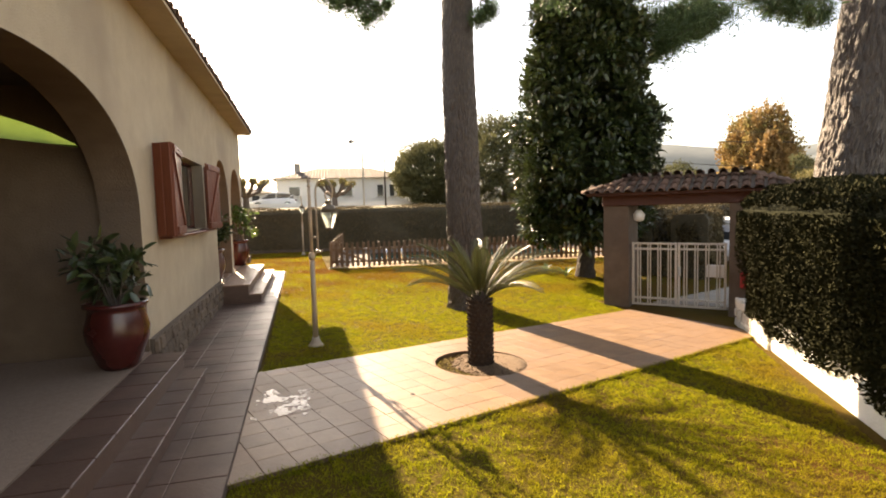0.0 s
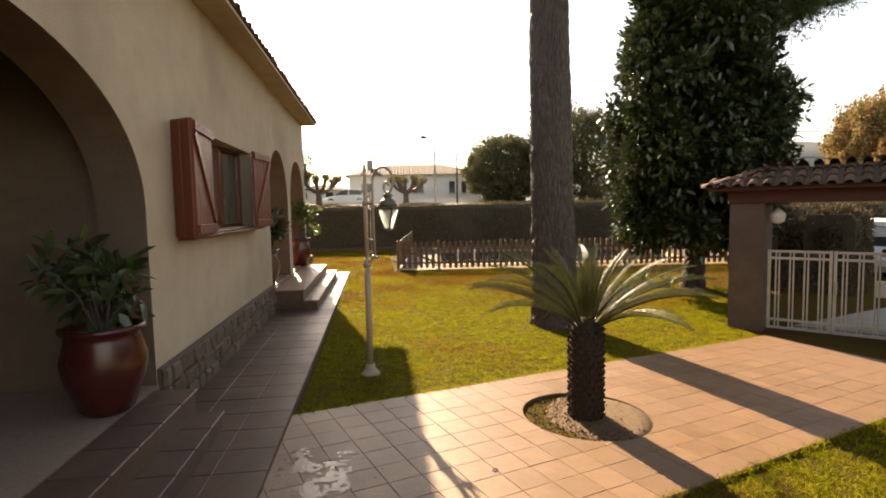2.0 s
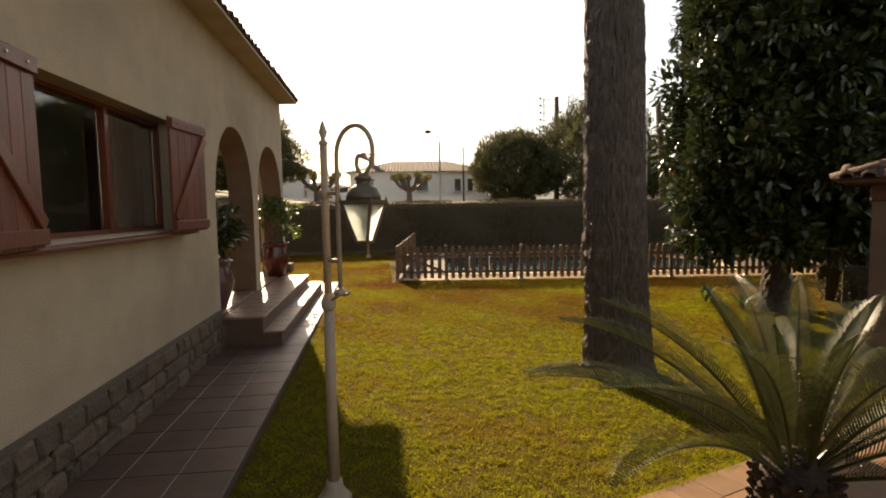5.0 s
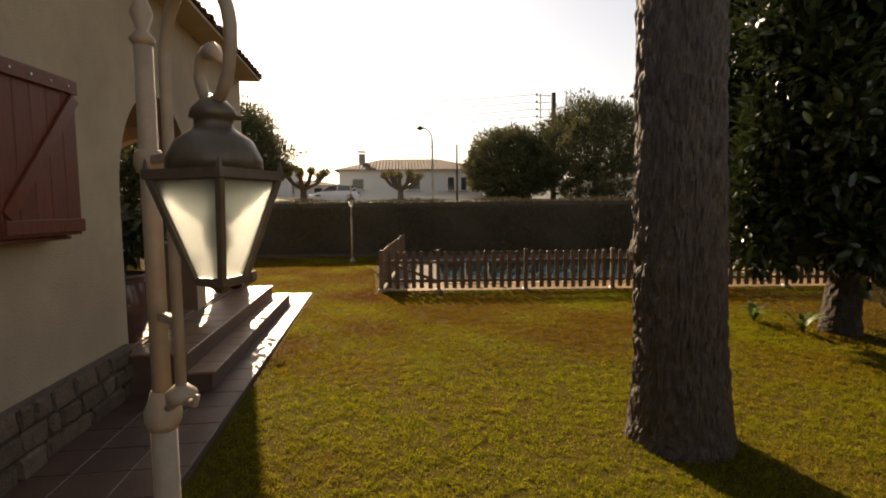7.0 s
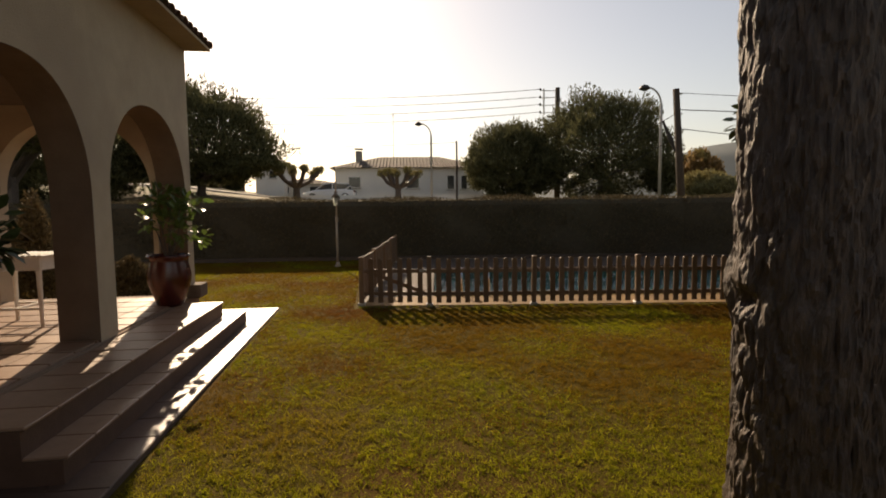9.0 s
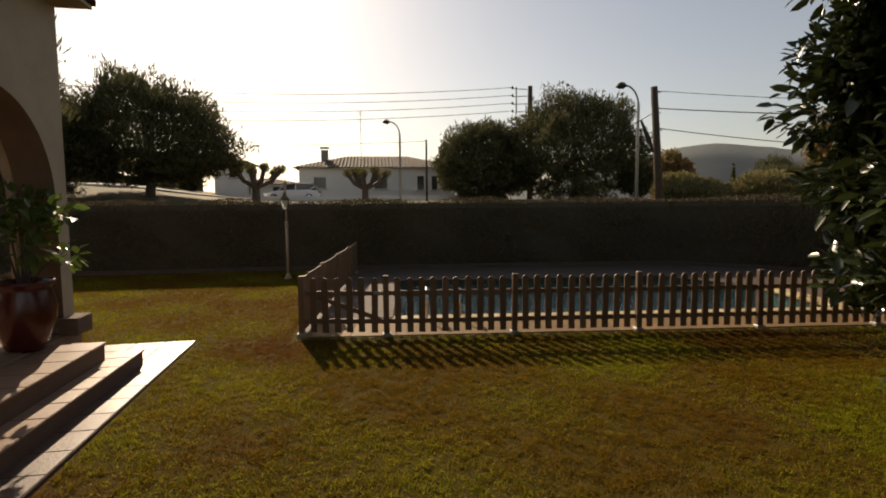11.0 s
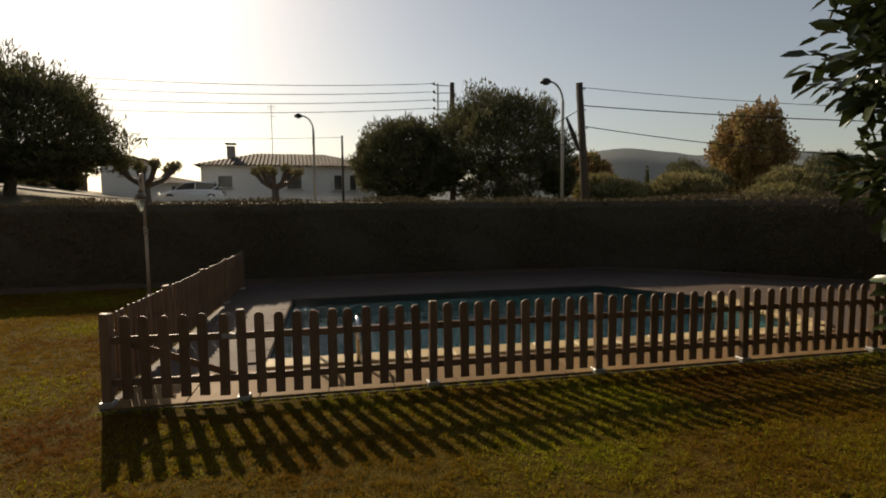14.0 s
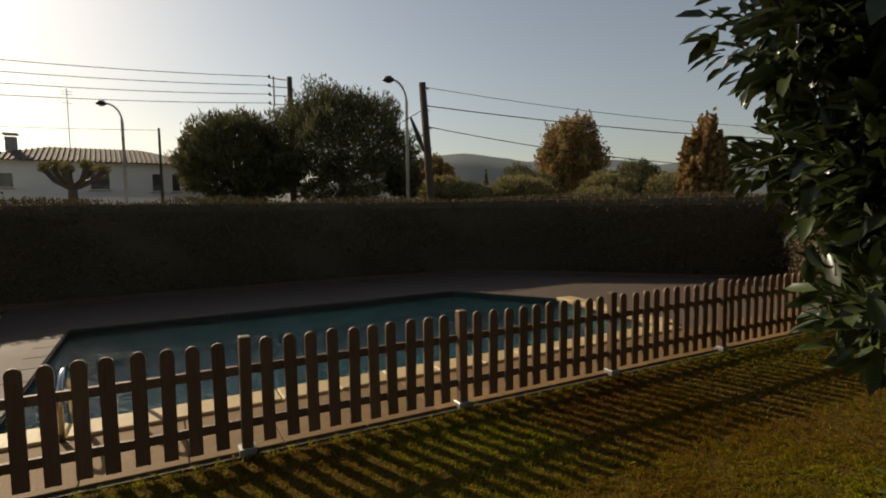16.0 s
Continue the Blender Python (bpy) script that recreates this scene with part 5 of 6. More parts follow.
def frond_mesh(length, start, end, seed):
    """A feathery frond that leaves the crown at start degrees and bends over to end degrees."""
    r = random.Random(seed)
    bm = bmesh.new()
    pts = [Vector((0, 0, 0))]
    for i in range(16):
        t = i / 15
        a = radians(start + (end - start) * t ** 1.25)
        pts.append(pts[-1] + Vector((math.cos(a), 0, math.sin(a))) * length / 16)
    tube(bm, pts, [0.009 * (1 - 0.85 * i / 16) for i in range(17)], 5)
    n = 74
    for i in range(n):
        t = 0.12 + 0.88 * i / n
        k = min(15, int(t * 16))
        p = pts[k].lerp(pts[k + 1], t * 16 - k)
        d = (pts[k + 1] - pts[k]).normalized()
        up = Vector((-d.z, 0, d.x))
        ll = 0.18 * length / 1.1 * max(0.15, 1 - abs(2 * t - 0.95) ** 2.6 * 0.85) * r.uniform(0.9, 1.1)
        for s in (-1, 1):
            e = (d * 0.62 + Vector((0, s, 0)) * 0.7 + up * 0.42).normalized()
            w = d * 0.003
            tip = p + e * ll - up * ll * 0.1
            m_ = p + e * ll * 0.5 + up * 0.008
            va, vb, vc, vd, ve = bm.verts.new(p - w), bm.verts.new(p + w), bm.verts.new(m_ - w), bm.verts.new(m_ + w), bm.verts.new(tip)
            bm.faces.new((va, vb, vd, vc))
            bm.faces.new((vc, vd, ve))
    return mesh_of(bm, "frond", M["palmleaf"])


FRONDS = [frond_mesh(1.06, 38, -10, 1), frond_mesh(1.06, 46, 0, 2), frond_mesh(0.95, 58, 18, 3), frond_mesh(0.74, 72, 50, 4), frond_mesh(0.52, 80, 66, 5)]
random.seed(33)
for k in range(33):
    a = k * 137.5 + 20
    lvl = k / 33
    if lvl < 0.5 and abs((a + 105 + 180) % 360 - 180) < 34:   # the side towards the path has lost its low fronds
        continue
    if lvl < 0.6 and 88 < a % 360 < 142:                      # and the side towards the lawn is thinner
        continue
    f = new("frond", FRONDS[0 if lvl < 0.25 else 1 if lvl < 0.55 else 2 if lvl < 0.78 else 3 if lvl < 0.92 else 4])
    f.parent = palm
    f.matrix_basis = pose(0.05 * math.cos(radians(a)), 0.05 * math.sin(radians(a)), 0.75 + 0.05 * lvl, 0, random.uniform(-6, 6), a + random.uniform(-9, 9)) @ pose(0, 0, 0, random.uniform(-12, 12), 0, 0)

# ---- pots, furniture ----


def potted(name, label, x, y, z, r, h, pot_mat, seed, leaf_h, leaf_r, n, length, width, material="leaf"):
    root = empty(name, label, "potted plant", "potted plants")
    part("pot", lathe([(r * 0.5, 0), (r * 0.62, h * 0.05), (r * 0.96, h * 0.45), (r, h * 0.62), (r * 0.86, h * 0.86), (r * 0.84, h * 0.92), (r * 0.98, h * 0.95), (r * 0.98, h), (r * 0.84, h), (r * 0.8, h * 0.92)], 28), M[pot_mat], root, smooth=True)
    part("soil", lathe([(r * 0.6, h * 0.85), (r * 0.82, h * 0.925)], 20), M["soil"], root)
    rr = random.Random(seed)
    blobs = []
    for k in range(9):
        a, q = rr.uniform(0, 6.283), rr.uniform(0.1, 1)
        p = (math.cos(a) * q * leaf_r, math.sin(a) * q * leaf_r, h + leaf_h * rr.uniform(0.25, 1))
        part("stem", tube(bmesh.new(), [(p[0] * 0.1, p[1] * 0.1, h * 0.9), (p[0] * 0.5, p[1] * 0.5, h + (p[2] - h) * 0.6), p], [0.012, 0.008, 0.004], 6), M["bark"], root)
        blobs.append((*p, rr.uniform(0.1, 0.17)))
    o = new("foliage", big_leaves("foliage", blobs, n, length, width, material, seed))
    o.parent = root
    root.location = (x, y, z)
    return root


potted("potted_plant", "large glazed red pot with a leafy plant on the porch", -1.66, 5.33, 0.345, 0.265, 0.6, "redpot", 61, 0.52, 0.34, 230, 0.16, 0.06, "magnolia")
potted("potted_plant", "glazed dark pot with a leafy plant at the porch column", -1.74, 10.97, 0.385, 0.275, 0.66, "darkpot", 62, 0.55, 0.38, 330, 0.16, 0.06, "magnolia")
potted("potted_plant", "large glazed red pot with a bright leafy shrub above the steps", -1.6, 14.42, 0.385, 0.26, 0.66, "redpot", 63, 0.72, 0.46, 260, 0.14, 0.065)
potted("potted_plant", "small pot with a dark green plant inside the porch", -2.4, 11.2, 0.385, 0.2, 0.4, "darkpot", 64, 0.5, 0.25, 200, 0.15, 0.06)
potted("potted_plant", "tall potted plant with large bright green leaves at the house wall", -1.25, 0.35, 0.008, 0.24, 0.5, "redpot", 65, 0.9, 0.3, 160, 0.2, 0.09)
# one long bright leaf reaches over the path
bm = bmesh.new()
tube(bm, [(-1.25, 0.35, 0.45), (-1.0, 0.4, 1.2), (-0.62, 0.48, 1.8), (-0.36, 0.51, 1.79)], [0.012, 0.009, 0.005, 0.003], 6)
prev = None
for i in range(11):
    t = i / 10
    w = 0.0145 * math.sin(math.pi * min(1, t * 0.93 + 0.07)) ** 0.7
    c = Vector((-0.37 + 0.19 * t, 0.51 + 0.005 * t, 1.792 - 0.03 * t * t))
    cur = [bm.verts.new(c + Vector((0, 0.25 * w, w * 0.8))), bm.verts.new(c + Vector((0, 0.5 * w, -0.002))), bm.verts.new(c + Vector((0, -0.2 * w, -w * 0.8)))]
    if prev:
        bm.faces.new((prev[0], prev[1], cur[1], cur[0]))
        bm.faces.new((prev[1], prev[2], cur[2], cur[1]))
    prev = cur
tagged(part("long_leaf", bm, M["leaf"], None, smooth=True), "single long bright green leaf on a thin arching stem", "plant")

table = empty("porch_table", "small white slatted table with straight legs on the porch", "table", m=pose(-2.72, 13.51, 0.4, 0, 0, -4))
for k in range(13):
    x = -0.33 + 0.055 * k
    part("slat", boxed(x - 0.024, -0.28, 0.735, x + 0.024, 0.28, 0.762, bevel=0.008), M["white_paint"], table)
for y in (-0.235, 0.235):
    part("apron", boxed(-0.31, y - 0.012, 0.6, 0.31, y + 0.012, 0.735, bevel=0.004), M["white_paint"], table)
for x in (-0.298, 0.298):
    part("apron", boxed(x - 0.012, -0.222, 0.6, x + 0.012, 0.222, 0.735, bevel=0.004), M["white_paint"], table)
for x in (-0.265, 0.265):
    for y in (-0.2, 0.2):
        part("leg", lathe([(0.0, 0), (0.018, 0), (0.02, 0.2), (0.027, 0.6), (0.027, 0.73)], 10, (x, y, 0)), M["white_paint"], table, smooth=True)
for y in (-0.2, 0.2):
    part("stretcher", boxed(-0.25, y - 0.01, 0.18, 0.25, y + 0.01, 0.205), M["white_paint"], table)
part("stretcher", boxed(-0.012, -0.19, 0.182, 0.012, 0.19, 0.203), M["white_paint"], table)


def porch_chair(x, y, a):
    root = empty("porch_chair", "white wooden porch chair beside the table", "chair", "porch chairs", m=pose(x, y, 0.4, 0, 0, a))
    part("seat", boxed(-0.22, -0.21, 0.42, 0.22, 0.21, 0.45, bevel=0.008), M["white_paint"], root)
    for px in (-0.19, 0.19):
        part("leg", boxed(px - 0.018, 0.16, 0, px + 0.018, 0.2, 0.42), M["white_paint"], root)
        part("leg", boxed(px - 0.018, -0.2, 0, px + 0.018, -0.16, 0.9), M["white_paint"], root)
    for z in (0.58, 0.72, 0.84):
        part("back_slat", boxed(-0.17, -0.19, z, 0.17, -0.17, z + 0.06), M["white_paint"], root)


porch_chair(-3.3, 12.4, 10)
porch_chair(-3.7, 13.8, 200)


def topiary(x, y, h, r, seed):
    root = empty("conical_shrub", "small clipped conical conifer in the garden", "shrub")
    blobs = [(0, 0, h * t, r * (1 - t) ** 0.8 + 0.05) for t in np.linspace(0.12, 0.95, 14)]
    part("trunk", tube(bmesh.new(), [(0, 0, -0.1), (0, 0, h * 0.9)], [0.05, 0.01], 8), M["bark"], root)
    o = new("foliage", clump_leaves("foliage", blobs, 9000, 0.09, 0.03, "hedge", seed, shell=0.5, up=0.8))
    o.parent = root
    root.location = (x, y, gz(x, y))


topiary(-4.9, 17.4, 2.0, 0.5, 71)
topiary(-3.35, 17.4, 0.75, 0.5, 72)

# ---- street beyond the gate ----
road = tagged(part("road", prism([(7.6, 6.0), (60, 22), (60, 9), (9.5, -2)], -0.31, -0.285), M["asphalt"]), "grey asphalt street outside the gate", "road", kind="structure")
pav = tagged(part("pavement", prism([(6.6, 8.9), (7.9, 7.4), (60, 24.5), (60, 27)], -0.3, -0.245), M["concrete"]), "pale concrete pavement outside the gate", "pavement", kind="structure")


def car(name, label, m):
    """A small hatchback: lofted body, glasshouse, wheels, lights."""
    root = empty(name, label, "car", "parked cars")
    sec = [(-2.05, 0.45, 0.62, 0.68), (-1.9, 0.3, 0.86, 0.78), (-1.2, 0.26, 0.95, 0.85), (0.2, 0.26, 0.93, 0.86), (1.1, 0.27, 0.88, 0.84), (1.75, 0.3, 0.72, 0.76), (2.0, 0.4, 0.58, 0.62)]

    def loft(rows):
        bm = bmesh.new()
        rings = []
        for x, z0, z1, w in rows:
            rings.append([bm.verts.new((x, y, z)) for y, z in ((-w, z0 + 0.1), (-w * 0.9, z0), (w * 0.9, z0), (w, z0 + 0.1), (w, z1 - 0.12), (w * 0.88, z1), (-w * 0.88, z1), (-w, z1 - 0.12))])
        for a, b in zip(rings, rings[1:]):
            for k in range(8):
                bm.faces.new((a[k], a[(k + 1) % 8], b[(k + 1) % 8], b[k]))
        bm.faces.new(rings[0])
        bm.faces.new(rings[-1][::-1])
        bmesh.ops.recalc_face_normals(bm, faces=bm.faces)
        return bm

    part("body", loft(sec), M["carpaint"], root, smooth=False)
    part("glasshouse", loft([(-1.75, 0.85, 1.1, 0.68), (-1.35, 0.88, 1.4, 0.66), (-0.3, 0.88, 1.46, 0.67), (0.35, 0.88, 1.38, 0.66), (1.05, 0.84, 0.98, 0.72)]), M["darkglass"], root)
    part("roof", loft([(-1.45, 1.3, 1.43, 0.62), (-0.3, 1.36, 1.485, 0.64), (0.35, 1.3, 1.41, 0.62)]), M["carpaint"], root)
    for s in (-1, 1):
        for x0, x1 in ((0.98, 0.38), (-0.28, -0.32), (-1.3, -1.72)):
            part("pillar", tube(bmesh.new(), [(x0, s * 0.735, 0.9), (x1, s * 0.665, 1.4 if x0 < 0.9 and x0 > -1 else 1.36 if x0 > 0 else 1.2)], 0.035, 6), M["carpaint"], root)
        for x in (-1.28, 1.25):
            wh = part("wheel", lathe([(0.2, -0.1), (0.31, -0.09), (0.32, 0.0), (0.31, 0.09), (0.2, 0.1)], 20), M["black"], root)
            wh.matrix_basis = pose(x, s * 0.78, 0.32, 90, 0, 0)
            rim = part("rim", lathe([(0.05, 0.0), (0.2, 0.01), (0.2, 0.1), (0.17, 0.105), (0.05, 0.09)], 14), M["steel"], wh)
            rim.matrix_basis = pose(0, 0, 0.01 if s < 0 else -0.11)
        part("headlight", boxed(1.78, s * 0.6 - 0.13, 0.58, 1.97, s * 0.6 + 0.13, 0.7, bevel=0.03), M["glass"], root)
        part("tail_light", boxed(-2.03, s * 0.6 - 0.1, 0.66, -1.9, s * 0.6 + 0.1, 0.84, bevel=0.02), M["redpot"], root)
    root.matrix_world = m
    return root


parked = car("parked_car", "white parked hatchback on the street", pose(13.2, 13.2, -0.28, 0, 0, 20))
copy_thing(parked, pose(-2.4, 50.4, gz(-2.4, 50.4) + 0.0, 0, 0, 176))["label"] = "white hatchback parked before the white house"

# ---- beyond the hedge ----


def far_house(name, label, x, y, w, d, h, rh, seed, windows, chimney=True):
    z = gz(x, y)
    root = empty(name, label, "house")
    part("wall", boxed(-w / 2, 0, -0.6, w / 2, d, h), M["farwall"], root)
    bm = bmesh.new()
    o_ = 0.5
    v = [bm.verts.new(p) for p in ((-w / 2 - o_, -o_, h), (w / 2 + o_, -o_, h), (w / 2 + o_, d + o_, h), (-w / 2 - o_, d + o_, h), (-w / 2 + d * 0.42, d / 2, h + rh), (w / 2 - d * 0.42, d / 2, h + rh))]
    for q in ((0, 1, 5, 4), (1, 2, 5), (2, 3, 4, 5), (3, 0, 4), (0, 3, 2, 1)):
        bm.faces.new([v[i] for i in q])
    rf = part("roof", bm, M["rooftile_far"], root, "low hipped clay tile roof")
    tb = bmesh.new()
    for i in range(int((w + 1) / 0.3)):
        xx = -w / 2 - o_ + 0.15 + i * 0.3
        lim = min(1.0, (xx + w / 2 + o_) / (d * 0.42 + o_), (w / 2 + o_ - xx) / (d * 0.42 + o_))
        if lim > 0.06:
            tube(tb, [(xx, -o_ - 0.03, h + 0.02), (xx, -o_ + (d / 2 + o_) * lim, h + 0.02 + rh * lim)], 0.06, 5)
    tt = part("roof_tiles", tb, M["rooftile_far"], rf)
    tt["kind"] = "stuff"
    for wx, wz, ww, wh in windows:
        wn_ = part("window", boxed(wx - ww / 2, -0.03, wz, wx + ww / 2, 0.05, wz + wh), M["white_paint"], root)
        part("pane", boxed(wx - ww / 2 + 0.06, -0.045, wz + 0.06, wx + ww / 2 - 0.06, -0.032, wz + wh - 0.06), M["darkglass"], wn_)
        part("sill", boxed(wx - ww / 2 - 0.06, -0.14, wz - 0.06, wx + ww / 2 + 0.06, -0.001, wz - 0.002), M["concrete"], wn_)
    if chimney:
        part("chimney", boxed(-w / 2 + 1.6, d * 0.3, h + 0.2, -w / 2 + 2.2, d * 0.3 + 0.6, h + rh + 0.4), M["concrete"], root)
        part("chimney_cap", boxed(-w / 2 + 1.5, d * 0.3 - 0.1, h + rh + 0.55, -w / 2 + 2.3, d * 0.3 + 0.7, h + rh + 0.65), M["concrete"], root)
    root.matrix_world = pose(x, y, z, 0, 0, -3)
    return root


far_house("house", "white one-storey house with a low hipped tile roof beyond the hedge", 4.3, 54.6, 13.2, 9, 2.95, 1.35, 1, [(-4.9, 1.2, 1.1, 1.0), (0.2, 1.1, 1.2, 1.2), (3.6, 1.0, 0.7, 1.3), (4.8, 1.0, 0.6, 1.3)])
far_house("house", "low white house with a terrace wall further up the slope", -6.0, 60.5, 6.5, 7, 1.5, 0.7, 2, [(-1.5, 0.6, 0.9, 0.7), (1.3, 0.6, 0.9, 0.7)], False)
far_house("house", "small pale building half hidden behind a pine", -8.6, 59.0, 2.6, 5, 3.0, 0.3, 3, [(0.3, 1.6, 0.7, 0.8)], False)
fw = tagged(part("boundary_wall", boxed(-10, 49.0, 1.4, 14, 49.25, 2.55), M["farwall"]), "white boundary wall of the far house", "wall", kind="structure")
rb = bmesh.new()
rx = np.linspace(-46, 40, 60)
rn, rf = np.interp(rx, [-46, -8, 40], [50.5, 46.8, 44]), np.interp(rx, [-46, -8, 40], [56.0, 48.9, 48])
rows_ = [[rb.verts.new((x, y0 + (y1 - y0) * k / 4, gz(x, y0 + (y1 - y0) * k / 4) + 0.09 - (0.3 if k in (0, 4) else 0))) for k in range(5)] for x, y0, y1 in zip(rx, rn, rf)]
for a, b in zip(rows_, rows_[1:]):
    for k in range(4):
        rb.faces.new((a[k], b[k], b[k + 1], a[k + 1]))
# pale concrete colour stands in for grazing sun glare on asphalt
tagged(part("road", rb, M["concrete"]), "pale sunlit street climbing beyond the hedge", "road", kind="structure")
gw = tagged(empty("garden_wall", "long brown garden wall with pillars along the far street", "wall"), kind="structure")
for i in range(9):
    xa, xb = -46 + i * 3.9, -46 + (i + 1) * 3.9
    top_ = 5.35 - 0.11 * i
    part("wall_panel", boxed(xa + 0.21, 60.0 + 0.0, 2.6, xb - 0.21, 60.2, top_), M["portico"], gw)
    part("coping", boxed(xa + 0.21, 59.93, top_ + 0.002, xb - 0.21, 60.27, top_ + 0.09), M["rooftile_far"], gw)
    part("pillar", boxed(xa - 0.2, 59.9, 2.6, xa + 0.2, 60.3, top_ + 0.3, bevel=0.03), M["portico"], gw)

antenna = empty("roof_antenna", "thin television antenna mast on the white house", "antenna", m=pose(3.0, 58.0, gz(3, 58) + 4.0))
part("mast", tube(bmesh.new(), [(0, 0, 0), (0, 0, 4.3)], 0.03, 6), M["greymetal"], antenna)
for z in (4.1, 3.9, 3.3):
    part("element", tube(bmesh.new(), [(-0.35, 0, z), (0.35, 0, z)], 0.018, 5), M["greymetal"], antenna)


def street_lamp(x, y, ztop, side, label):
    z = gz(x, y)
    h = ztop - z
    root = empty("street_lamp", label, "street lamp", "street lamps", m=pose(x, y, z))
    arc = [(0, 0, 0), (0, 0, h - 1.0)] + [(side * (0.75 - 0.75 * math.cos(a)), 0, h - 1.0 + 0.95 * math.sin(a)) for a in np.linspace(0.2, math.pi / 2, 8)]
    part("pole", tube(bmesh.new(), arc, [0.08] * 2 + [0.05] * 8, 8), M["greymetal"], root, smooth=True)
    hd = part("lamp_head", lathe([(0.03, 0.22), (0.16, 0.18), (0.27, 0.06), (0.29, 0.0), (0.2, -0.04), (0.05, -0.07)][::-1], 14), M["black"], root, smooth=True)
    hd.location = (side * 0.95, 0, h - 0.12)
    part("glass_bowl", lathe([(0.03, -0.1), (0.15, -0.06), (0.2, 0.0)], 12, (side * 0.95, 0, h - 0.14)), M["frosted"], root)
    return root


street_lamp(5.45, 47.8, 7.9, -1, "curved street lamp before the white house")
street_lamp(16.15, 33.95, 7.75, -1, "curved street lamp beside a wooden pole")


def pole(x, y, ztop, r, label, lean=0.0):
    z = gz(x, y)
    root = empty("utility_pole", label, "utility pole", "utility poles", m=pose(x, y, z, 0, lean, 0))
    part("shaft", tube(bmesh.new(), [(0, 0, -0.3), (0, 0, ztop - z)], [r, r * 0.75], 12), M["polewood"], root, smooth=True)
    return root


up1 = pole(16.22, 31.85, 7.2, 0.2, "dark wooden utility pole with cables", -4.4)
up1_h = 7.2 - gz(15.78, 31.85)
for z, ln in ((0.25, 0.3), (1.2, 0.25), (2.0, 0.28), (2.9, 0.22)):
    part("bracket", boxed(-0.02, -0.05, up1_h - z - 0.03, ln, 0.05, up1_h - z + 0.03), M["greymetal"], up1)
part("cable_joint", tube(bmesh.new(), [(-0.75, 0, up1_h - 1.5), (-0.4, 0, up1_h - 2.4), (-0.2, 0, up1_h - 3.0)], [0.05, 0.12, 0.05], 8), M["black"], up1)
pole(6.9, 44.6, 6.2, 0.08, "thin wooden utility pole before the white house")
up3 = pole(16.0, 49.5, 11.1, 0.24, "concrete utility pole with a crossarm above the pines")
up3_h = 11.1 - gz(16, 49.5)
part("crossarm", tube(bmesh.new(), [(-1.15, 0, up3_h - 2.2), (-1.15, 0, up3_h - 0.1)], 0.06, 6), M["greymetal"], up3)
for z in (0.25, 0.85, 1.45, 2.05):
    part("arm", tube(bmesh.new(), [(-1.45, 0, up3_h - z), (0, 0, up3_h - z + (0.0 if z < 0.5 else 0.1))], 0.035, 5), M["greymetal"], up3)
    part("insulator", lathe([(0.05, -0.1), (0.1, 0), (0.05, 0.12)], 8, (-1.45, 0, up3_h - z + 0.08)), M["black"], up3)


def cable(a, b, sag, r, label):
    a, b = Vector(a), Vector(b)
    pts = [a.lerp(b, t) - Vector((0, 0, sag * 4 * t * (1 - t))) for t in np.linspace(0, 1, 25)]
    tagged(part("cable", tube(bmesh.new(), pts, r, 5), M["black"]), label, "cable", "overhead cables")


for i, z in enumerate((10.95, 10.35, 9.75, 9.15)):
    cable((14.55, 49.5, z), (-30, 51, z + 0.35 - 0.1 * i), 1.1, 0.022, "thin overhead power line over the houses")
cable((15.7, 31.85, 7.0), (53.5, 18.65, 6.5), 1.0, 0.014, "thin overhead cable above the garden hedge")
cable((15.7, 31.85, 6.2), (53.5, 18.65, 5.6), 0.75, 0.024, "thick overhead cable above the garden hedge")
cable((15.75, 31.85, 5.3), (53.5, 18.65, 5.0), 1.6, 0.02, "sagging overhead cable above the garden hedge")
cable((15.7, 31.85, 6.0), (11.8, 36.5, 3.4), 0.1, 0.018, "taut stay wire from the wooden pole")
cable((15.7, 31.85, 4.9), (12.8, 36.8, 2.3), 0.05, 0.016, "taut stay wire from the wooden pole")
cable((6.9, 44.6, 6.1), (-30, 46, 7.2), 0.8, 0.012, "thin overhead cable before the white house")


def dome_leaves(name, x, y, zc, rx, rz, low, n, length, width, material, seed):
    """A rounded pine crown of upright needle sprays: an uneven skin over a looser inside."""
    r = np.random.default_rng(seed)
    d = r.normal(size=(n, 3))
    d /= np.linalg.norm(d, axis=1)[:, None]
    f = np.array([1 + 0.26 * noise.noise(Vector((q[0] * 2.2 + seed, q[1] * 2.2, q[2] * 2.2))) + 0.22 * noise.noise(Vector((q[0] * 5 + seed, q[1] * 5, q[2] * 5))) + 0.12 * noise.noise(Vector((q[0] * 11 + seed, q[1] * 11, q[2] * 11))) for q in d])
    keep = np.array([noise.noise(Vector((q[0] * 3.1, q[1] * 3.1 + seed, q[2] * 3.1))) for q in d])
    if material == "autumn":
        f = 1 + (f - 1) * 1.25
    depth = np.where(r.uniform(0, 1, n) < 0.75, r.uniform(0.8, 1.04, n), r.uniform(0.4, 0.9, n))
    k = (d[:, 2] > -0.35) | (keep > -0.05)
    rz_ = np.where(d[:, 2] > 0, rz, rz * low)
    c = np.array([x, y, zc]) + d * (f * depth)[:, None] * np.stack([np.full(n, rx), np.full(n, rx * 0.9), rz_], 1)
    return leaves_mesh(name, c[k], None, length, width, M[material], rng=r, aim=d[k] * 0.55 + np.array([0, 0, 0.75]))


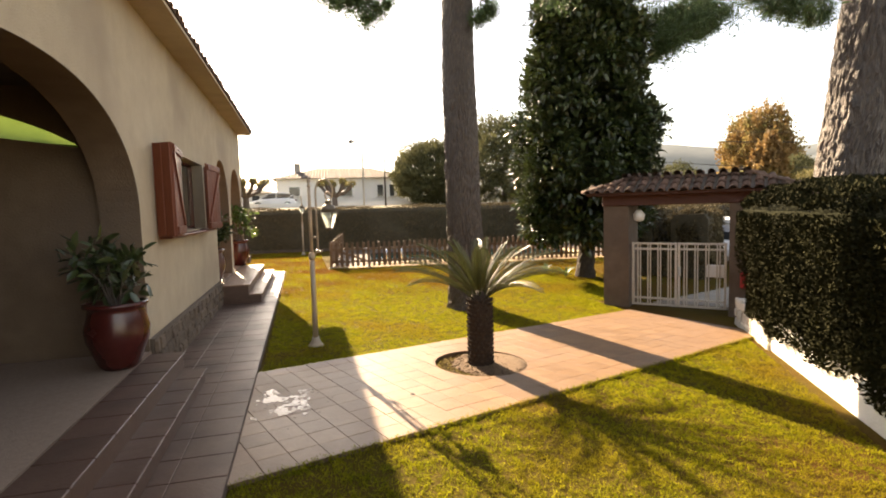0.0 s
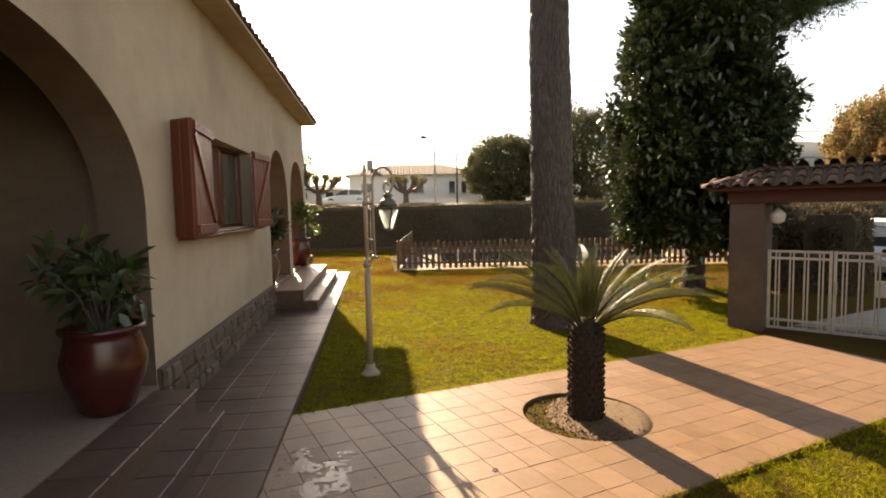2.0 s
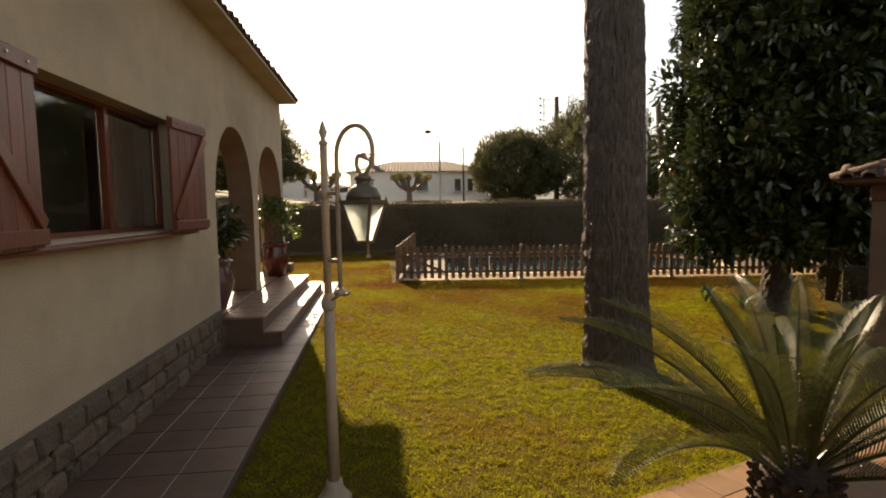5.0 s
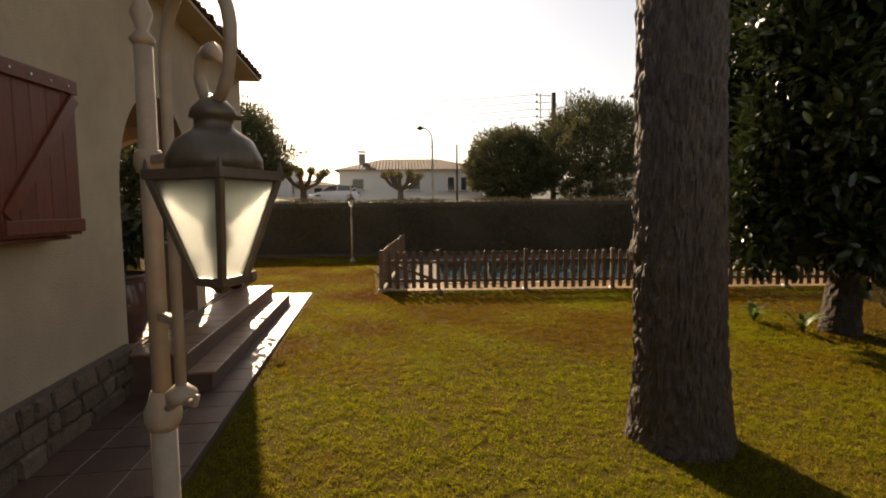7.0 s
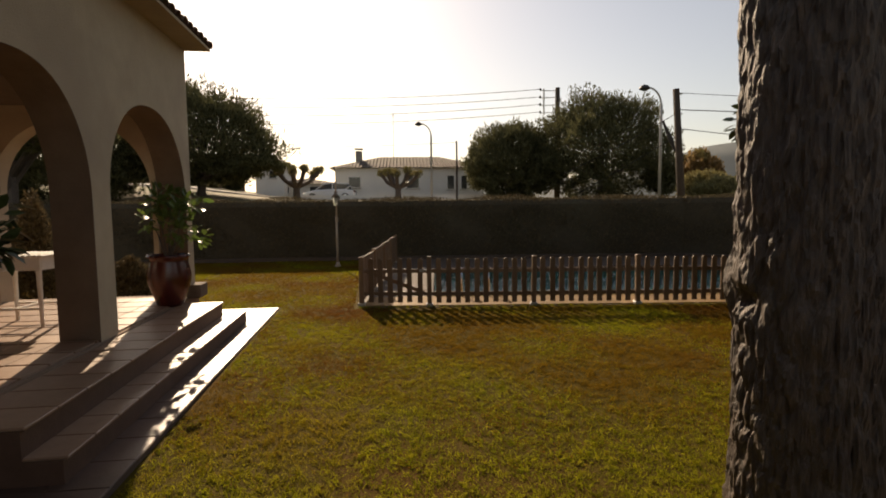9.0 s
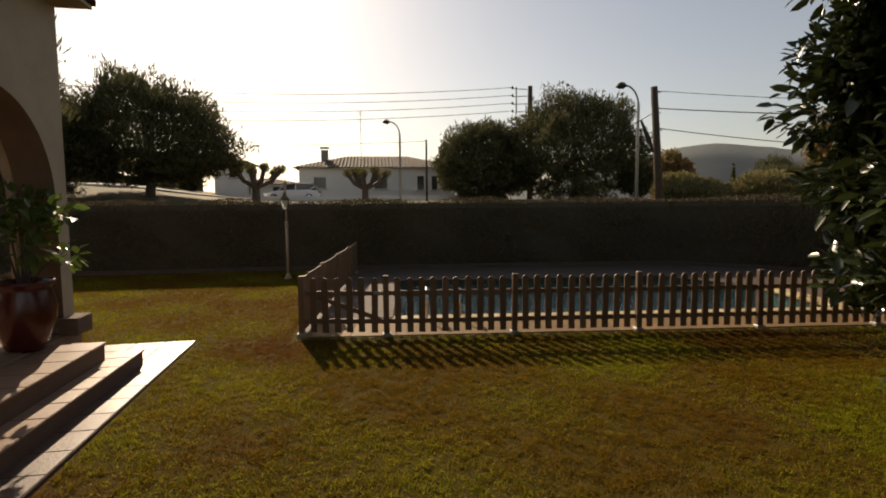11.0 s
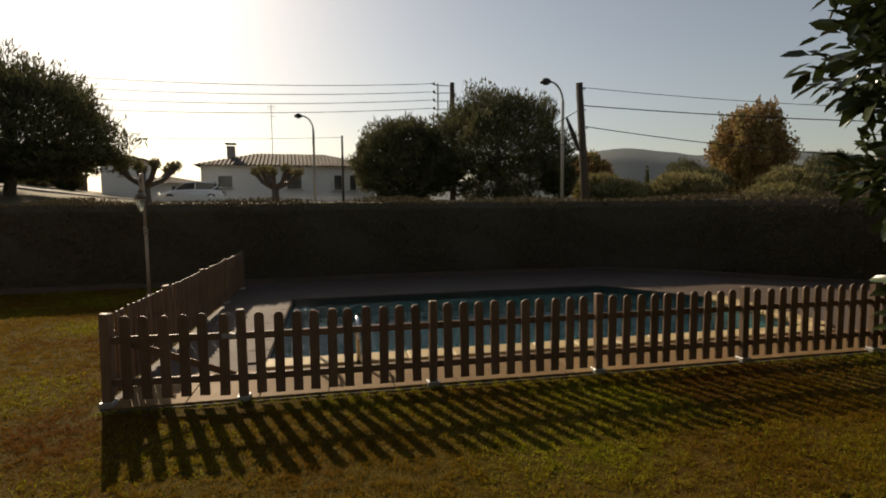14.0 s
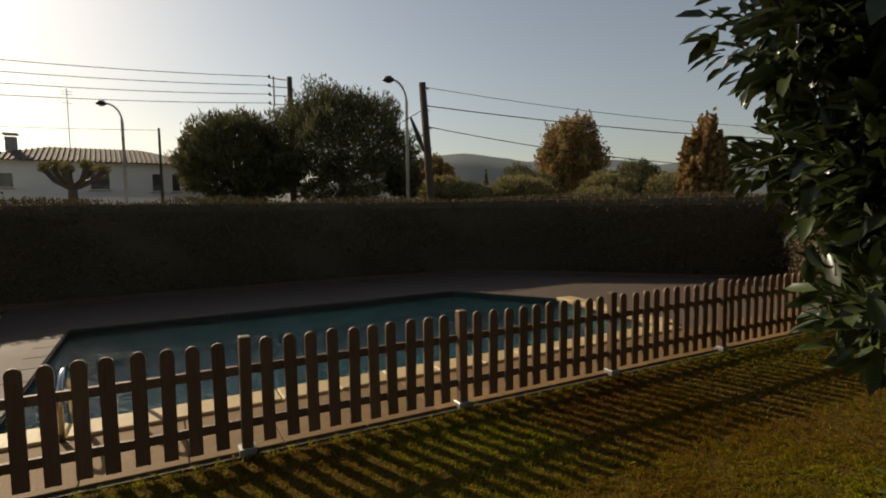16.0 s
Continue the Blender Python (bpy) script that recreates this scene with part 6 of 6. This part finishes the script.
def far_pine(label, x, y, rx, rz, zc, seed, n=26000, trunk=0.3, mat_name="farneedle", name="pine_tree", cat="pine tree", leaf=(0.42, 0.075), low=0.7):
    z = gz(x, y)
    root = empty(name, label, cat)
    part("trunk", tube(bmesh.new(), [(x, y, z - 0.3), (x + 0.2, y, z + (zc - z) * 0.6), (x, y, zc + rz * 0.4)], [trunk, trunk * 0.75, trunk * 0.3], 10), M["bark"], root)
    r = random.Random(seed)
    for k in range(9):
        a, q = 6.283 * k / 9 + r.uniform(-0.3, 0.3), r.uniform(0.6, 0.9) * rx
        tip = (x + math.cos(a) * q, y + math.sin(a) * q, zc + rz * r.uniform(-0.1, 0.5))
        part("limb", tube(bmesh.new(), [(x + 0.1, y, z + (zc - z) * r.uniform(0.3, 0.6)), (x + math.cos(a) * q * 0.5, y + math.sin(a) * q * 0.5, (z + zc * 2) / 3 + 0.2), tip], [0.13 * trunk / 0.3, 0.09 * trunk / 0.3, 0.02], 6), M["bark"], root)
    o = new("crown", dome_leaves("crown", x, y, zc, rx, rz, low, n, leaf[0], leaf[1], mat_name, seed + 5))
    o.parent = root
    return root


far_pine("broad dark umbrella pine beyond the hedge", -9.9, 42.9, 4.8, 4.5, 4.8, 81, 48000, low=0.35)
far_pine("dark pine at the edge of the street", -16.2, 40.5, 4.6, 5.0, 4.2, 82, 36000, low=0.5)
far_pine("large round dark pine beyond the hedge", 18.1, 46.0, 5.0, 4.6, 5.2, 83, 48000, low=0.7)
far_pine("smaller round pine beside a larger one", 11.6, 47.6, 3.4, 3.35, 4.4, 84, 36000, low=0.7)
far_pine("tall dark pine at the corner of the garden", -13.7, 31.0, 4.3, 4.4, 6.0, 86, 40000, low=0.5)
for i, (x, y, s) in enumerate(((-12.6, 54.5, 1.0), (-10.9, 55.0, 0.8), (-22.0, 57.5, 1.2), (-27.0, 57.5, 1.0), (-18.0, 38.5, 0.9), (-21.0, 39.0, 1.1))):
    far_pine("dark round shrub beside the far street", x, y, 1.15 * s, 0.95 * s, gz(x, y) + 0.8 * s, 130 + i, 6000, 0.08, "farneedle", "shrub", "shrub", (0.3, 0.08), 0.9)
far_pine("low dark tree behind the hedge", 22.0, 44.0, 1.2, 1.6, 3.4, 85, 5000, 0.15)
far_pine("tall broad plane tree in yellow autumn leaf on the far land", 92.0, 90.0, 7.0, 10.6, 9.6, 96, 30000, 0.5, "autumn", "autumn_tree", "tree", (0.62, 0.4), 0.9)
for i, (x, y, s) in enumerate(((36.5, 15.5, 1.0), (25.7, 24.4, 0.62))):
    far_pine("tall plane tree in yellow and orange autumn leaf", x, y, (2.5 if i == 0 else 1.65) * s, 4.9 * s, gz(x, y) + 3.4 * s, 90 + i, 22000, 0.22, "autumn", "autumn_tree", "tree", (0.24, 0.17), 0.85)
for i, (x, y, h, r_) in enumerate(((42, 52, 3.2, 3.2), (35, 46, 2.2, 2.6), (31, 42, 1.9, 2.5), (27, 46, 2.0, 2.2), (39, 40, 2.6, 2.4), (44, 43, 2.8, 2.6), (49, 40, 3.0, 2.8), (24, 40, 1.5, 2.0), (33, 36, 1.8, 2.2))):
    far_pine("rounded olive-brown shrub in the field", x, y, r_, h * 0.55, gz(x, y) + h * 0.45, 110 + i, 7000, 0.1, "farneedle" if i in (0, 5) else "scrub", "shrub", "shrub", (0.35, 0.1), 0.8)
far_pine("small rounded tree in rust-brown autumn leaf beyond the hedge", 33.7, 57.6, 2.3, 2.6, 4.2, 151, 9000, 0.15, "autumn", "autumn_tree", "tree", (0.4, 0.2), 0.8)
far_pine("dark rounded pine on the far land", 50.5, 62.5, 2.5, 2.6, 4.4, 152, 9000, 0.2, low=0.9)
far_pine("low dark spreading pine on the far land", 51.8, 45.9, 2.7, 2.0, 4.3, 153, 9000, 0.2, low=0.9)
cy = empty("cypress_tree", "slim dark cypress in the distance", "tree")
part("trunk", tube(bmesh.new(), [(46.2, 64.0, gz(46, 64) - 0.3), (46.2, 64, gz(46, 64) + 3)], 0.1, 6), M["bark"], cy)
o = new("crown", clump_leaves("crown", [(46.2, 64.0, gz(46, 64) + 0.6 + 0.45 * k, 0.5 - 0.045 * k) for k in range(9)], 2500, 0.3, 0.08, "farneedle", 121, up=0.9))
o.parent = cy


def pollard(x, y, zt, seed, label):
    """A pollarded plane tree: short trunk, knobbly arms, a few tufts."""
    z = gz(x, y)
    r = random.Random(seed)
    root = empty("pollarded_tree", label, "tree", "pollarded trees")
    fork = z + (zt - z) * 0.45
    part("trunk", tube(bmesh.new(), [(x, y, z - 0.3), (x, y, fork)], [0.28, 0.22], 10), M["bark"], root)
    bl = []
    for k in range(7):
        a = 6.283 * k / 7 + r.uniform(-0.2, 0.2)
        ln = r.uniform(1.0, 1.7)
        p = [(x, y, fork - 0.1), (x + math.cos(a) * ln * 0.6, y + math.sin(a) * ln * 0.6, fork + 0.35), (x + math.cos(a) * ln, y + math.sin(a) * ln, zt - r.uniform(0, 0.3))]
        part("limb", tube(bmesh.new(), p, [0.17, 0.14, 0.16], 8), M["bark"], root)
        bl.append((*p[2], 0.3))
        bl.append(((p[1][0] + p[2][0]) / 2, (p[1][1] + p[2][1]) / 2, p[2][2], 0.22))
    o = new("twig_tuft", clump_leaves("twig_tuft", bl, 1600, 0.3, 0.06, "scrub", seed, up=0.6))
    o.parent = root


pollard(2.9, 49.6 - 1.5, 4.35, 1, "pollarded plane tree with knobbly arms before the white house")
pollard(-4.3, 45.5, 4.3, 2, "pollarded plane tree with knobbly arms beside the street")

# wooded hills on the horizon
for nm, cx, cy_, L, h, a, seed in (("hill", 620, 690, 900, 118, 40, 1), ("hill", 760, 420, 900, 96, 62, 2), ("hill", 380, 1000, 800, 76, 20, 3)):
    n_ = 60
    bm = bmesh.new()
    rows = []
    for j, (off, hh) in enumerate(((-160, 0), (-60, 0.72), (0, 1.0), (120, 0.4))):
        row = []
        for i in range(n_ + 1):
            t = i / n_
            prof = math.sin(math.pi * t) ** 0.5 * (0.72 + 0.28 * noise.noise(Vector((t * 4 + seed, seed, 0)))) + 0.03 * noise.noise(Vector((t * 25, seed, 2)))
            row.append(bm.verts.new(((t - 0.5) * L, off, -2 + h * hh * max(prof, 0))))
        rows.append(row)
    for p_, q_ in zip(rows, rows[1:]):
        for i in range(n_):
            bm.faces.new((p_[i], p_[i + 1], q_[i + 1], q_[i]))
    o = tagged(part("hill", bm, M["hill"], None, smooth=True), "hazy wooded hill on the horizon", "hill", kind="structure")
    o.matrix_world = pose(cx, cy_, 0, 0, 0, -a)

sign_post = empty("road_sign", "round blue road sign on a thin post across the street", "road sign", m=pose(14.4, 15.2, -0.26, 0, 0, 50))
part("post", tube(bmesh.new(), [(0, 0, 0), (0, 0, 1.2)], 0.025, 8), M["greymetal"], sign_post)
disc = part("disc", lathe([(0.26, 0), (0.26, 0.015)], 24), M["signblue"], sign_post)
disc.matrix_basis = pose(0, -0.03, 1.1, 90, 0, 0)
part("arrow", boxed(-0.03, -0.052, 0.98, 0.03, -0.047, 1.22), M["white_paint"], sign_post)
# ---- paving pieces ----
random.seed(77)
TU, NV = 0.2345, 10
TV = PAVE_W / NV
tile_me = mesh_of(boxed(-TU / 2 + 0.0014, -TV / 2 + 0.0014, -0.02, TU / 2 - 0.0014, TV / 2 - 0.0014, 0.0, bevel=0.002), "paving_tile", M["terracotta"])
slope_y = math.degrees(math.atan(0.036))


def cut_tile(c):
    """A tile whose corner is cut away round the planting bed; None if nothing of it is left."""
    steps, poly = 14, []
    corners = [Vector((sx * (TU / 2 - 0.0014), sy * (TV / 2 - 0.0014))) for sx, sy in ((-1, -1), (1, -1), (1, 1), (-1, 1))]
    out = lambda q: (c + q.x * pd + q.y * pn - PALM).length > BED_R + 0.004
    for a, b in zip(corners, corners[1:] + corners[:1]):
        for k in range(steps):
            q = a.lerp(b, k / steps)
            if not out(q):
                w = c + q.x * pd + q.y * pn
                w = PALM + (w - PALM).normalized() * (BED_R + 0.004)
                q = Vector(((w - c).dot(pd), (w - c).dot(pn)))
                if abs(q.x) > TU / 2 - 0.0013 or abs(q.y) > TV / 2 - 0.0013:
                    continue
            if not poly or (q - poly[-1]).length > 0.002:
                poly.append(q)
    return prism([tuple(q) for q in poly], -0.02, 0.0) if len(poly) > 3 else None


far_tiles = bmesh.new()
for j in range(NV):
    for i in range(-4, int(PAVE_L / TU)):
        u, v = (i + 0.5) * TU + 0.012, (j + 0.5) * TV
        c = PAVE_O + pd * u + pn * v
        if c.x < -0.66:
            continue
        d_ = (c - PALM).length
        if d_ < BED_R - 0.17:
            continue
        m = pose(c.x, c.y, gz(c.x, c.y) + 0.03 + random.uniform(-0.001, 0.001)) @ pose(0, 0, 0, 0, slope_y, 0) @ pose(0, 0, 0, random.uniform(-0.2, 0.2), random.uniform(-0.2, 0.2), math.degrees(PAVE))
        if d_ < BED_R + 0.17:
            shape = cut_tile(c)
            if shape:
                part("paving_tile", shape, M["terracotta"], pave).matrix_world = m
        elif u > 6.3:
            box(far_tiles, -TU / 2 + 0.0014, -TV / 2 + 0.0014, -0.02, TU / 2 - 0.0014, TV / 2 - 0.0014, 0.0, m=m)
        else:
            o = new("paving_tile", tile_me)
            o.parent = pave
            o.matrix_world = m
part("paving_tiles", far_tiles, M["terracotta"], pave)["kind"] = "stuff"
p_me = mesh_of(boxed(-0.17, -0.17, -0.02, 0.17, 0.17, 0.0, bevel=0.004), "path_tile", M["pathtile"])
for i in range(52):
    for j in range(3):
        o = new("path_tile", p_me)
        o.parent = path
        o.matrix_world = pose(-0.712 - 0.346 * j, 15.84 - i * 0.346, 0.022 + random.uniform(-0.001, 0.001), random.uniform(-0.15, 0.15), random.uniform(-0.15, 0.15), 0)
d_me = mesh_of(boxed(-0.298, -0.42, -0.02, 0.298, 0.42, 0.0, bevel=0.005), "deck_slab", M["deck"])
for i in range(19):
    q = CORNER + fd * (0.33 + i * 0.602) + Vector((-fd.y, fd.x)) * 0.33
    o = new("deck_slab", d_me)
    o.parent = deck
    o.matrix_world = pose(q.x, q.y, 0.03 + random.uniform(-0.002, 0.002), 0, 0, fang + random.uniform(-0.25, 0.25))
f_me = mesh_of(boxed(-0.165, -0.165, -0.02, 0.165, 0.165, 0.0, bevel=0.004), "floor_tile", M["steptile"])
for i in range(12):
    for j in range(12):
        o = new("floor_tile", f_me)
        o.parent = house
        o.matrix_world = pose(-1.74 - 0.338 * i, 10.9 + 0.36 * j, 0.403)

drain = tagged(part("floor_drain", lathe([(0.022, 0.0), (0.022, 0.004), (0.016, 0.005), (0.015, 0.001)], 14), M["black"]), "small dark round drain cap in the paving", "drain")
drain.location = (0.94, 4.84, gz(0.94, 4.84) + 0.03)
